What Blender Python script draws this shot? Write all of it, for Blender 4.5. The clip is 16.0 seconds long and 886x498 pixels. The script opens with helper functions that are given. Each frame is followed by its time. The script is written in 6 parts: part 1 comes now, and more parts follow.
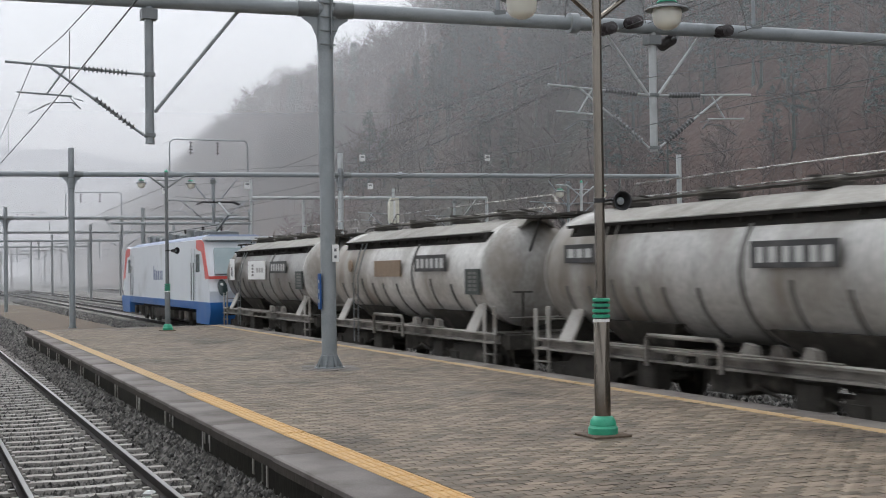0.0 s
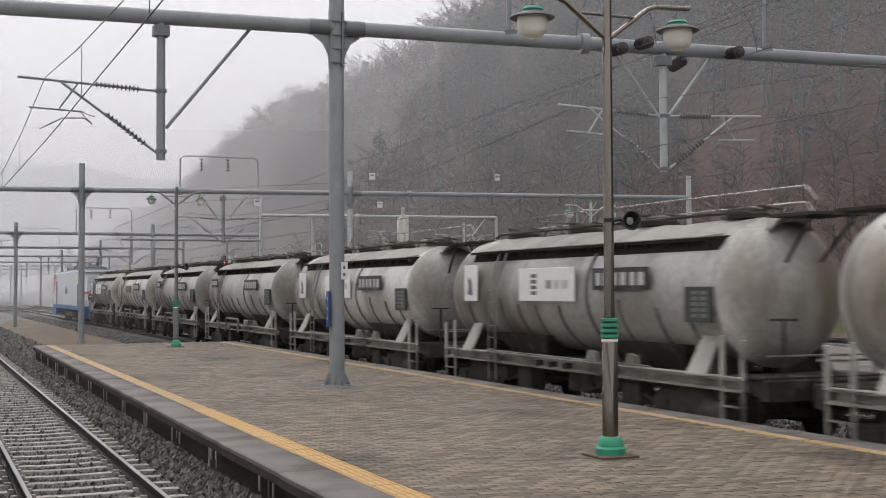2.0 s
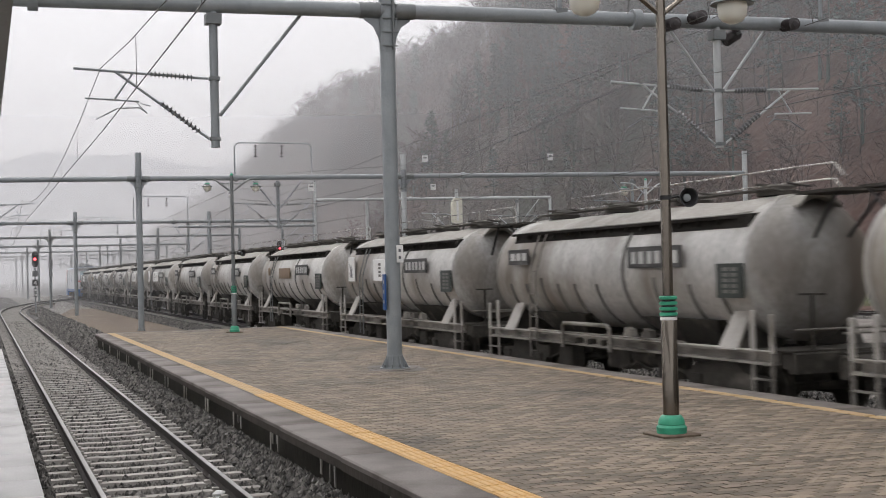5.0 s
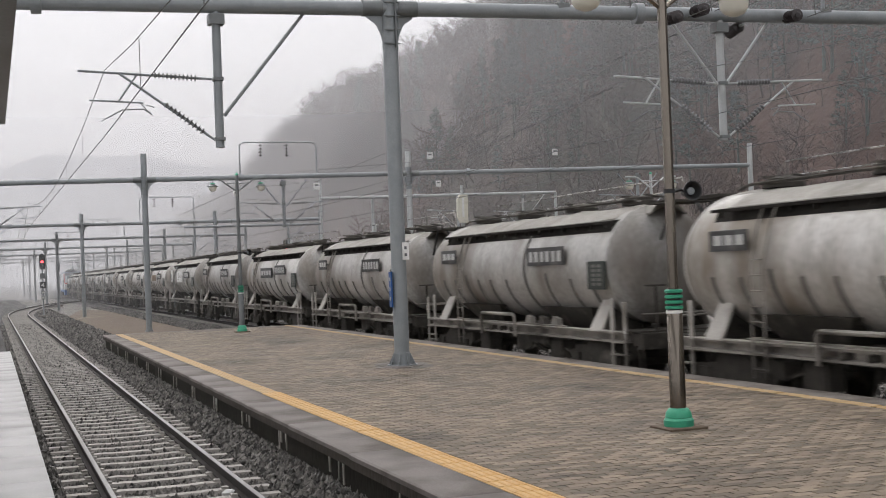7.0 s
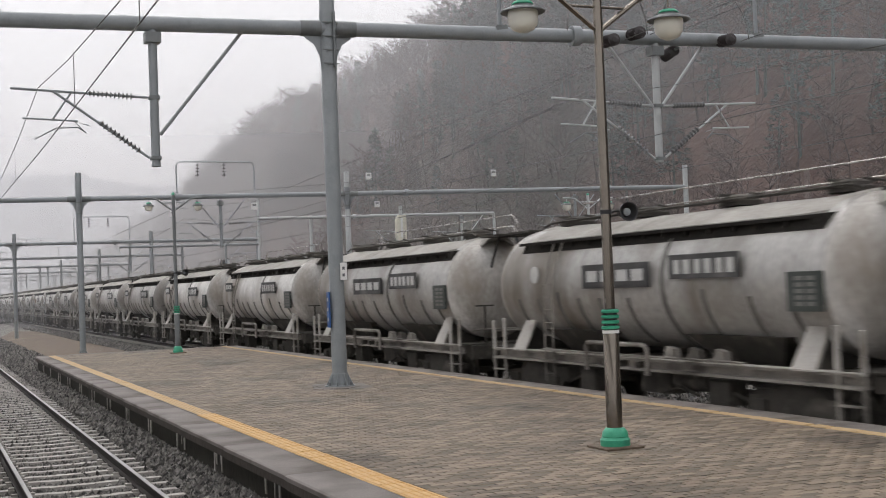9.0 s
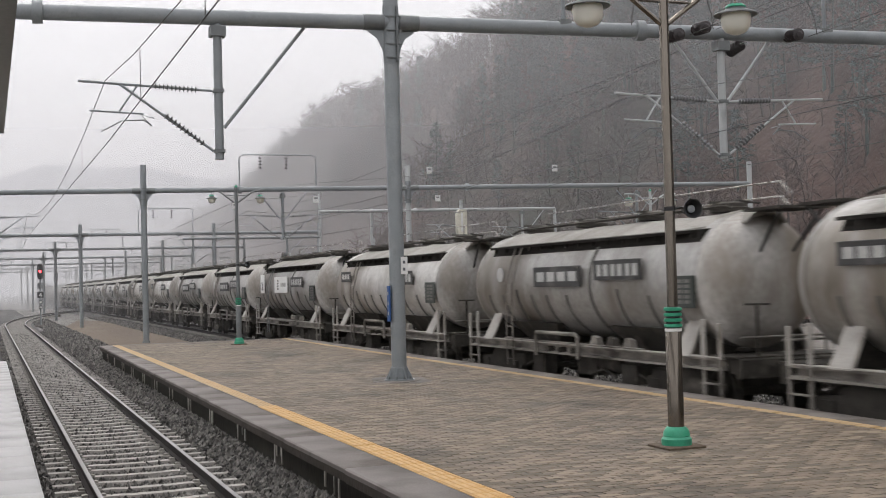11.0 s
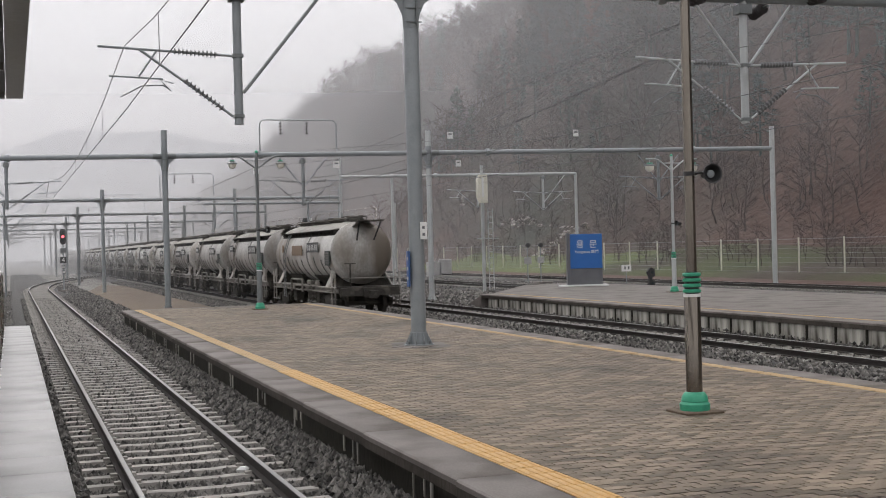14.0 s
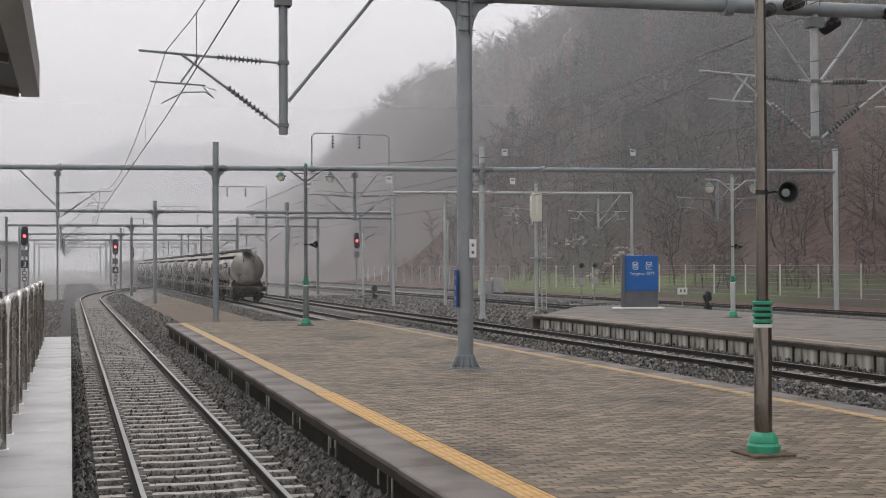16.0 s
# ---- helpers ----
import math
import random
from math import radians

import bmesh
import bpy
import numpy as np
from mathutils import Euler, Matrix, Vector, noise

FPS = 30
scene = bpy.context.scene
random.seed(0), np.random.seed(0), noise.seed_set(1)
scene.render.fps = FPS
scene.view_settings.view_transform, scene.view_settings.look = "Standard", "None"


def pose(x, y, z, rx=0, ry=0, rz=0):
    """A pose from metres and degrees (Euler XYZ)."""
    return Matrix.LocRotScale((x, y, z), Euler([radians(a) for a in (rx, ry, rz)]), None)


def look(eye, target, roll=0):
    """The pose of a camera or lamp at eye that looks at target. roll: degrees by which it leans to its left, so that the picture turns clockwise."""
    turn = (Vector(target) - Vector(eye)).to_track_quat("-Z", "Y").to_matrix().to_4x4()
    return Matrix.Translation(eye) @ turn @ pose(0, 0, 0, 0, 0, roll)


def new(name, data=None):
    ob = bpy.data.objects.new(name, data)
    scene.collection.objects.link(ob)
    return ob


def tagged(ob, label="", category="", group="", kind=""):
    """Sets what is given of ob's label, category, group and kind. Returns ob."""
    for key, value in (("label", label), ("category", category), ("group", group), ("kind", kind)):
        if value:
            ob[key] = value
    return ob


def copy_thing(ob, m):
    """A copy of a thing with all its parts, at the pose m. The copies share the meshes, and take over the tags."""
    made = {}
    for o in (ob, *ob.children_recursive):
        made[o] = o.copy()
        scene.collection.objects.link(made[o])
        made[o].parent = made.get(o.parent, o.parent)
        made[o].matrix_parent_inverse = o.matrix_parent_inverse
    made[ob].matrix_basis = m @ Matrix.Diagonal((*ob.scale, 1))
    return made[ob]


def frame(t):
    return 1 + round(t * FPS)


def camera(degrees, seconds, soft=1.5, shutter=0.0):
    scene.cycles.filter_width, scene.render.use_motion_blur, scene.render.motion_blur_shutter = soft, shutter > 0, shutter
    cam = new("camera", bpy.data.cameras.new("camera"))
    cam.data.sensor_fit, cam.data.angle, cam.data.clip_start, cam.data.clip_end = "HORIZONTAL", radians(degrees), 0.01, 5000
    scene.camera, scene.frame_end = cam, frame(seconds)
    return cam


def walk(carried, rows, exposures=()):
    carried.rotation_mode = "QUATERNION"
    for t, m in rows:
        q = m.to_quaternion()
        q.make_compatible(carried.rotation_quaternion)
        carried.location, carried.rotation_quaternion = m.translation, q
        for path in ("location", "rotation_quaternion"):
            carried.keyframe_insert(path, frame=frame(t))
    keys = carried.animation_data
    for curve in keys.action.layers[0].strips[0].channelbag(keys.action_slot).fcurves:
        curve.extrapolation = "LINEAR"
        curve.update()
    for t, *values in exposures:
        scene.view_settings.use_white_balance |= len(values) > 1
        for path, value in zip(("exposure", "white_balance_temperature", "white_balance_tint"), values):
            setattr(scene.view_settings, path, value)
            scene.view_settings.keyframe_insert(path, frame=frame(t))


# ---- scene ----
cam = camera(39.2, 16.0, soft=1.0, shutter=0.2)

# seconds, eye, yaw, pitch, roll
PATH = [
    (0.0, (-1.993, -0.000, 1.971), -23.26, 0.93, -0.83),
    (0.5, (-1.971, -0.019, 1.958), -22.85, 1.22, -0.95),
    (1.0, (-1.993, -0.004, 1.954), -22.98, 1.42, -0.22),
    (1.5, (-1.993, -0.013, 1.959), -22.93, 1.46, -0.42),
    (2.0, (-1.988, 0.003, 1.958), -22.85, 1.82, -0.26),
    (2.5, (-2.000, -0.004, 1.960), -22.95, 2.06, -0.18),
    (3.0, (-1.999, -0.005, 1.967), -22.67, 2.20, 0.53),
    (3.5, (-1.985, -0.007, 1.960), -22.54, 2.19, 0.74),
    (4.0, (-1.993, 0.013, 1.957), -21.93, 1.85, 1.92),
    (4.5, (-1.999, 0.036, 1.961), -20.71, 1.13, -0.69),
    (7.0, (-2.000, -0.011, 1.963), -20.05, 0.85, -2.21),
    (7.5, (-1.968, 0.006, 1.955), -21.18, 1.11, -2.01),
    (8.0, (-1.954, 0.012, 1.956), -22.64, 1.71, -2.05),
    (8.5, (-1.964, 0.012, 1.948), -22.83, 1.69, -2.18),
    (9.0, (-1.984, -0.005, 1.957), -22.90, 1.69, -2.19),
    (9.5, (-1.979, -0.003, 1.953), -22.80, 1.70, -2.13),
    (10.0, (-1.986, 0.029, 1.974), -21.07, 1.68, -2.00),
    (12.3, (-1.958, 0.054, 1.957), -19.61, 0.68, -1.31),
    (12.5, (-1.944, 0.093, 1.959), -19.35, 0.39, -1.33),
    (13.0, (-1.996, -0.002, 1.957), -19.26, 0.23, -1.11),
    (13.5, (-1.989, -0.031, 1.956), -19.14, 0.17, -1.54),
    (14.0, (-1.953, 0.036, 1.965), -19.13, -0.05, -1.48),
    (14.5, (-1.958, 0.000, 1.962), -19.03, 0.16, -0.73),
    (15.0, (-1.931, 0.085, 1.967), -17.34, 0.53, -0.48),
    (15.5, (-1.959, -0.041, 1.958), -17.27, 0.83, -0.10),
    (15.6, (-1.959, -0.041, 1.958), -17.25, 0.84, -0.10),
    (16.0, (-1.520, 1.089, 1.982), -16.69, 0.80, -0.24),
    (16.2, (-1.520, 1.089, 1.982), -16.69, 0.80, -0.24),
]


def held(eye, yaw, pitch, roll):
    a, b = radians(yaw), radians(pitch)
    ahead = Vector((-math.sin(a) * math.cos(b), math.cos(a) * math.cos(b), math.sin(b)))
    return look(eye, Vector(eye) + ahead * 10, roll)


walk(cam, [(t, held(e, a, b, c)) for t, e, a, b, c in PATH], exposures=[(0.0, 0.6, 6170, 9), (2.5, 0.53, 6500, 12), (4.5, 0.62, 6500, 12), (7.0, 0.61, 6500, 12), (8.5, 0.58, 6500, 12), (9.5, 0.63, 6500, 12), (10.0, 0.59, 6500, 12), (13.0, 0.7, 6500, 12), (15.0, 0.39, 6500, 12), (15.6, 0.39, 6500, 12), (16.0, 0.44, 6500, 12)])

# ---- light: an overcast winter morning ----
world = bpy.data.worlds.new("overcast")
scene.world = world
world.use_nodes = True
wn, wl = world.node_tree.nodes, world.node_tree.links
sky = wn.new("ShaderNodeTexSky")
sky.sky_type, sky.sun_disc = "NISHITA", False
sky.sun_elevation, sky.sun_rotation = radians(62), radians(0)
sky.air_density, sky.dust_density, sky.ozone_density = 1.0, 6.0, 0.5
grey = wn.new("ShaderNodeHueSaturation")
grey.inputs["Saturation"].default_value = 0.10
wl.new(sky.outputs[0], grey.inputs["Color"])
back = wn["Background"]
back.inputs["Strength"].default_value = 0.13
cloud = wn.new("ShaderNodeMix")
cloud.data_type = "RGBA"
cloud.inputs["Factor"].default_value = 0.7
cloud.inputs["B"].default_value = (6.2, 6.2, 6.35, 1)
wl.new(grey.outputs[0], cloud.inputs["A"])
wl.new(cloud.outputs["Result"], back.inputs["Color"])

sun = new("sun", bpy.data.lights.new("sun", "SUN"))
sun.data.energy, sun.data.angle, sun.data.color = 0.5, radians(60), (1.0, 0.985, 0.96)
sun.matrix_world = look((0, 53, 100), (0, 0, 0))


# ---- materials ----
def nodes_of(name):
    m = bpy.data.materials.new(name)
    m.use_nodes = True
    return m, m.node_tree.nodes, m.node_tree.links


def surface(name, a, b, rough=0.7, metal=0.0, scale=6.0, fine=60.0, bump=0.15, dist=0.01, dirt=None, dirt_at=0.55, per=0.0, stretch=(1, 1, 1), spec=0.5, hard=0.18):
    """Two tones mixed by coarse and fine noise, a stain tone on top, fine relief; per: how far single pieces differ."""
    m, n, l = nodes_of(name)
    p = n["Principled BSDF"]
    tc, mp = n.new("ShaderNodeTexCoord"), n.new("ShaderNodeMapping")
    mp.inputs["Scale"].default_value = stretch
    l.new(tc.outputs["Object"], mp.inputs[0])
    big, small = n.new("ShaderNodeTexNoise"), n.new("ShaderNodeTexNoise")
    big.inputs["Scale"].default_value, big.inputs["Detail"].default_value = scale, 5
    small.inputs["Scale"].default_value, small.inputs["Detail"].default_value = fine, 4
    for q in (big, small):
        l.new(mp.outputs[0], q.inputs["Vector"])
    blend = n.new("ShaderNodeMath")
    blend.operation = "MULTIPLY_ADD"
    blend.inputs[1].default_value = 0.5
    half = n.new("ShaderNodeMath")
    half.operation = "MULTIPLY"
    half.inputs[1].default_value = 0.5
    l.new(small.outputs[0], half.inputs[0])
    l.new(big.outputs[0], blend.inputs[0])
    l.new(half.outputs[0], blend.inputs[2])
    ramp = n.new("ShaderNodeValToRGB")
    ramp.color_ramp.elements[0].position, ramp.color_ramp.elements[1].position = 0.5 - hard, 0.5 + hard
    ramp.color_ramp.elements[0].color, ramp.color_ramp.elements[1].color = (*a, 1), (*b, 1)
    l.new(blend.outputs[0], ramp.inputs[0])
    out = ramp.outputs[0]
    if dirt:
        st = n.new("ShaderNodeTexNoise")
        st.inputs["Scale"].default_value, st.inputs["Detail"].default_value = scale * 0.45, 7
        l.new(mp.outputs[0], st.inputs["Vector"])
        sr = n.new("ShaderNodeValToRGB")
        sr.color_ramp.elements[0].position, sr.color_ramp.elements[1].position = dirt_at, dirt_at + 0.18
        l.new(st.outputs[0], sr.inputs[0])
        mx = n.new("ShaderNodeMix")
        mx.data_type = "RGBA"
        mx.inputs["B"].default_value = (*dirt, 1)
        l.new(sr.outputs[0], mx.inputs["Factor"])
        l.new(out, mx.inputs["A"])
        out = mx.outputs["Result"]
    if per:
        oi, ge = n.new("ShaderNodeObjectInfo"), n.new("ShaderNodeNewGeometry")
        add, fr, mr = n.new("ShaderNodeMath"), n.new("ShaderNodeMath"), n.new("ShaderNodeMapRange")
        fr.operation = "FRACT"
        l.new(oi.outputs["Random"], add.inputs[0])
        l.new(ge.outputs["Random Per Island"], add.inputs[1])
        l.new(add.outputs[0], fr.inputs[0])
        l.new(fr.outputs[0], mr.inputs[0])
        mr.inputs["To Min"].default_value, mr.inputs["To Max"].default_value = 1 - per, 1 + per
        hs = n.new("ShaderNodeHueSaturation")
        l.new(mr.outputs[0], hs.inputs["Value"])
        l.new(out, hs.inputs["Color"])
        out = hs.outputs[0]
    l.new(out, p.inputs["Base Color"])
    rr = n.new("ShaderNodeMapRange")
    rr.inputs["To Min"].default_value, rr.inputs["To Max"].default_value = max(rough - 0.12, 0.03), min(rough + 0.12, 1)
    l.new(big.outputs[0], rr.inputs[0])
    l.new(rr.outputs[0], p.inputs["Roughness"])
    p.inputs["Metallic"].default_value = metal
    p.inputs["Specular IOR Level"].default_value = spec
    if bump:
        bp = n.new("ShaderNodeBump")
        bp.inputs["Strength"].default_value, bp.inputs["Distance"].default_value = bump, dist
        l.new(small.outputs[0], bp.inputs["Height"])
        l.new(bp.outputs[0], p.inputs["Normal"])
    return m


def glowing(name, colour, strength):
    m, n, l = nodes_of(name)
    p = n["Principled BSDF"]
    p.inputs["Base Color"].default_value = (*colour, 1)
    p.inputs["Emission Color"].default_value = (*colour, 1)
    p.inputs["Emission Strength"].default_value = strength
    return m


def glass(name, tint=(0.86, 0.84, 0.74), rough=0.35):
    m, n, l = nodes_of(name)
    p = n["Principled BSDF"]
    p.inputs["Base Color"].default_value = (*tint, 1)
    p.inputs["Roughness"].default_value = rough
    p.inputs["Transmission Weight"].default_value = 0.3
    return m


def veil(name, share, low, high):
    """A thin curtain of mist: most light goes straight through, the rest is scattered; it thins out with height."""
    m, n, l = nodes_of(name)
    n.remove(n["Principled BSDF"])
    clear, fore, aft = n.new("ShaderNodeBsdfTransparent"), n.new("ShaderNodeBsdfDiffuse"), n.new("ShaderNodeBsdfTranslucent")
    for q in (fore, aft):
        q.inputs["Color"].default_value = (0.97, 0.97, 0.98, 1)
    both, mix = n.new("ShaderNodeMixShader"), n.new("ShaderNodeMixShader")
    both.inputs[0].default_value = 0.5
    tc, sep, mr = n.new("ShaderNodeTexCoord"), n.new("ShaderNodeSeparateXYZ"), n.new("ShaderNodeMapRange")
    mr.interpolation_type = "SMOOTHSTEP"
    mr.inputs["From Min"].default_value, mr.inputs["From Max"].default_value = low, high
    mr.inputs["To Min"].default_value, mr.inputs["To Max"].default_value = share, 0.0
    l.new(tc.outputs["Object"], sep.inputs[0]), l.new(sep.outputs[2], mr.inputs[0]), l.new(mr.outputs[0], mix.inputs[0])
    l.new(fore.outputs[0], both.inputs[1]), l.new(aft.outputs[0], both.inputs[2])
    l.new(clear.outputs[0], mix.inputs[1]), l.new(both.outputs[0], mix.inputs[2])
    l.new(mix.outputs[0], n["Material Output"].inputs[0])
    return m


GALV = surface("galvanised_steel", (0.195, 0.213, 0.22), (0.28, 0.3, 0.307), 0.5, 0.12, 3, 40, 0.05, dirt=(0.15, 0.16, 0.16), dirt_at=0.6)
GALV_PALE = surface("pale_galvanised_steel", (0.36, 0.375, 0.375), (0.5, 0.515, 0.51), 0.5, 0.1, 3, 40, 0.05, dirt=(0.27, 0.275, 0.27), dirt_at=0.6)
GALV_DARK = surface("weathered_steel", (0.12, 0.13, 0.13), (0.2, 0.21, 0.21), 0.5, 0.4, 4, 50, 0.08)
STAINLESS = surface("stainless_steel", (0.15, 0.13, 0.107), (0.24, 0.213, 0.18), 0.2, 0.9, 5, 80, 0.02, stretch=(1, 1, 0.15))
FENCE_STEEL = surface("bright_fence_steel", (0.3, 0.285, 0.262), (0.45, 0.43, 0.4), 0.26, 0.85, 4, 50, 0.03)
GREEN = surface("green_rubber", (0.025, 0.27, 0.155), (0.045, 0.36, 0.21), 0.45, 0, 8, 60, 0.05, dirt=(0.03, 0.2, 0.13))
WHITE = surface("white_paint", (0.70, 0.70, 0.68), (0.8, 0.8, 0.78), 0.5, 0, 5, 50, 0.05, dirt=(0.5, 0.49, 0.45), dirt_at=0.6)
CREAM = surface("cream_paint", (0.62, 0.6, 0.49), (0.72, 0.7, 0.6), 0.55, 0, 5, 50, 0.05, dirt=(0.4, 0.37, 0.3))
BLACK = surface("black_steel", (0.012, 0.012, 0.013), (0.03, 0.03, 0.03), 0.5, 0.1, 6, 60, 0.1)
GRIME = surface("grimy_underframe", (0.025, 0.023, 0.02), (0.07, 0.064, 0.055), 0.8, 0, 5, 50, 0.2, dirt=(0.13, 0.118, 0.1), dirt_at=0.55, spec=0.2)
PORCELAIN = surface("brown_porcelain", (0.02, 0.018, 0.018), (0.05, 0.04, 0.04), 0.25, 0, 8, 50, 0)
GREY_SHED = surface("grey_polymer", (0.1, 0.1, 0.102), (0.16, 0.16, 0.162), 0.5, 0, 8, 50, 0)
WIRE = surface("contact_wire", (0.055, 0.055, 0.052), (0.1, 0.098, 0.09), 0.5, 0.5, 4, 40, 0)
RUST = surface("rusty_rail_side", (0.013, 0.01, 0.009), (0.032, 0.025, 0.021), 0.85, 0.0, 8, 70, 0.2)
RAILTOP = surface("worn_rail_head", (0.22, 0.215, 0.2), (0.36, 0.35, 0.335), 0.32, 0.7, 3, 60, 0.02, stretch=(1, 0.1, 1))
SLEEPER = surface("pale_concrete_sleeper", (0.25, 0.234, 0.21), (0.38, 0.36, 0.33), 0.8, 0, 5, 70, 0.25, dirt=(0.24, 0.225, 0.2), dirt_at=0.6, per=0.15)
BALLAST = surface("ballast_bed", (0.014, 0.013, 0.012), (0.08, 0.075, 0.07), 0.85, 0, 9, 17, 0.9, 0.06, dirt=(0.10, 0.085, 0.072), dirt_at=0.58, hard=0.09)
STONE = surface("ballast_stone", (0.062, 0.058, 0.052), (0.165, 0.156, 0.144), 0.62, 0, 8, 60, 0.2, per=0.85, spec=0.3)
CONCRETE = surface("platform_concrete", (0.115, 0.1, 0.089), (0.2, 0.18, 0.165), 0.7, 0, 2.5, 45, 0.3, dirt=(0.088, 0.074, 0.063), dirt_at=0.47, spec=0.35)
WALL_DARK = surface("dark_streaked_concrete", (0.015, 0.0135, 0.01), (0.042, 0.039, 0.032), 0.9, 0, 2, 30, 0.3, dirt=(0.09, 0.083, 0.073), dirt_at=0.64, stretch=(1, 1, 0.25), spec=0.12)
WALL_PALE = surface("pale_wall_panel", (0.42, 0.4, 0.35), (0.6, 0.58, 0.52), 0.85, 0, 2, 30, 0.2, dirt=(0.06, 0.052, 0.04), dirt_at=0.47, stretch=(3, 3, 0.35))
PAVER = surface("grey_paver", (0.125, 0.095, 0.066), (0.225, 0.181, 0.131), 0.62, 0, 0.9, 90, 0.35, 0.004, dirt=(0.085, 0.067, 0.05), dirt_at=0.5, per=0.42, spec=0.3)
JOINT = surface("paver_joint", (0.03, 0.026, 0.021), (0.065, 0.057, 0.047), 0.95, 0, 4, 60, 0.2)
YELLOW = surface("yellow_tactile_paving", (0.4, 0.215, 0.048), (0.55, 0.315, 0.085), 0.6, 0, 1.5, 60, 0.2, dirt=(0.46, 0.30, 0.13), dirt_at=0.52)
YELLOW_WORN = surface("worn_yellow_paving", (0.4, 0.23, 0.06), (0.55, 0.32, 0.09), 0.6, 0, 1.5, 60, 0.2, dirt=(0.36, 0.26, 0.14), dirt_at=0.48)
NOSING = surface("dark_streaked_nosing", (0.035, 0.03, 0.025), (0.095, 0.083, 0.071), 0.85, 0, 2, 30, 0.3, dirt=(0.13, 0.113, 0.095), dirt_at=0.6, stretch=(1, 1, 0.3), spec=0.15)
SLAB = surface("pale_slab", (0.36, 0.355, 0.348), (0.46, 0.455, 0.445), 0.5, 0, 1.5, 40, 0.1, dirt=(0.3, 0.293, 0.285), dirt_at=0.5)
GROUND = surface("gravelly_ground", (0.04, 0.037, 0.034), (0.25, 0.235, 0.215), 0.95, 0, 2.0, 7, 0.8, 0.1, dirt=(0.12, 0.108, 0.085), dirt_at=0.56, hard=0.08)
SOIL = surface("brown_soil", (0.075, 0.053, 0.036), (0.14, 0.105, 0.074), 0.95, 0, 0.5, 9, 0.6, 0.06, dirt=(0.19, 0.16, 0.10))
GRASS_FRESH = surface("green_grass", (0.07, 0.095, 0.026), (0.12, 0.14, 0.045), 0.95, 0, 0.3, 12, 0.8, 0.1, dirt=(0.075, 0.07, 0.035), dirt_at=0.56)
GRASS = surface("dull_grass", (0.034, 0.046, 0.013), (0.064, 0.074, 0.021), 0.95, 0, 0.15, 12, 0.8, 0.1, dirt=(0.042, 0.03, 0.019), dirt_at=0.44)
LEAFLITTER = surface("leaf_litter", (0.057, 0.027, 0.019), (0.092, 0.049, 0.036), 0.95, 0, 0.05, 0.9, 0.8, 0.4, dirt=(0.036, 0.038, 0.027), dirt_at=0.5)
BARK = surface("grey_bark", (0.07, 0.053, 0.048), (0.118, 0.093, 0.085), 0.95, 0, 0.03, 3, 0.3, dirt=(0.07, 0.046, 0.039), dirt_at=0.5, per=0.2)
NEEDLES = surface("pine_needles", (0.055, 0.084, 0.076), (0.095, 0.13, 0.117), 0.9, 0, 0.05, 3, 0.4, dirt=(0.06, 0.055, 0.035), per=0.35)
ROCK = surface("pale_rock", (0.28, 0.25, 0.225), (0.5, 0.46, 0.43), 0.9, 0, 0.6, 6, 0.6, 0.1, dirt=(0.18, 0.14, 0.11))
TANK = surface("cement_dusted_tank", (0.3, 0.29, 0.27), (0.56, 0.55, 0.525), 0.42, 0.15, 1.1, 14, 0.08, dirt=(0.165, 0.14, 0.112), dirt_at=0.43, per=0.34, stretch=(1, 1, 0.5), hard=0.14)
TANK_TOP = surface("caked_cement_roof", (0.22, 0.208, 0.186), (0.38, 0.362, 0.33), 0.9, 0, 1.5, 14, 0.5, 0.02, dirt=(0.16, 0.148, 0.13), dirt_at=0.5)
SILL = surface("dusty_sill", (0.14, 0.128, 0.112), (0.3, 0.28, 0.25), 0.75, 0, 2, 30, 0.1, dirt=(0.06, 0.053, 0.045), dirt_at=0.46)
FAINT = surface("faded_lettering", (0.11, 0.108, 0.1), (0.2, 0.195, 0.185), 0.7, 0, 6, 40, 0)
SADDLE = surface("pale_dusty_plate", (0.3, 0.285, 0.26), (0.46, 0.44, 0.405), 0.75, 0, 2, 30, 0.1, dirt=(0.17, 0.15, 0.125), dirt_at=0.52)
# matt black for the roof edge: soot, with shade put into the colour
EAVE_BLACK = surface("matt_eave_black", (0.014, 0.013, 0.012), (0.035, 0.032, 0.028), 0.95, 0, 4, 40, 0.1, spec=0.1)
STRAP = surface("dark_strap", (0.09, 0.088, 0.08), (0.15, 0.145, 0.135), 0.7, 0, 3, 30, 0.05)
BOARD = surface("black_board", (0.025, 0.026, 0.026), (0.06, 0.06, 0.06), 0.6, 0, 4, 40, 0.05, dirt=(0.11, 0.105, 0.1), dirt_at=0.55)
BOARD_GREEN = surface("dark_green_board", (0.02, 0.028, 0.024), (0.045, 0.055, 0.048), 0.6, 0, 4, 40, 0.05)
BROWN = surface("brown_board", (0.17, 0.12, 0.075), (0.26, 0.19, 0.13), 0.7, 0, 4, 40, 0.05)
LETTER = surface("white_lettering", (0.36, 0.36, 0.35), (0.56, 0.56, 0.54), 0.6, 0, 6, 40, 0)
LOCO_WHITE = surface("loco_white", (0.62, 0.65, 0.68), (0.72, 0.75, 0.77), 0.35, 0, 1, 30, 0, dirt=(0.45, 0.46, 0.46))
LOCO_BLUE = surface("loco_blue", (0.02, 0.11, 0.34), (0.03, 0.15, 0.42), 0.35, 0, 1, 30, 0, dirt=(0.06, 0.13, 0.28))
LOCO_RED = surface("loco_red", (0.55, 0.06, 0.05), (0.66, 0.10, 0.08), 0.35, 0, 1, 30, 0)
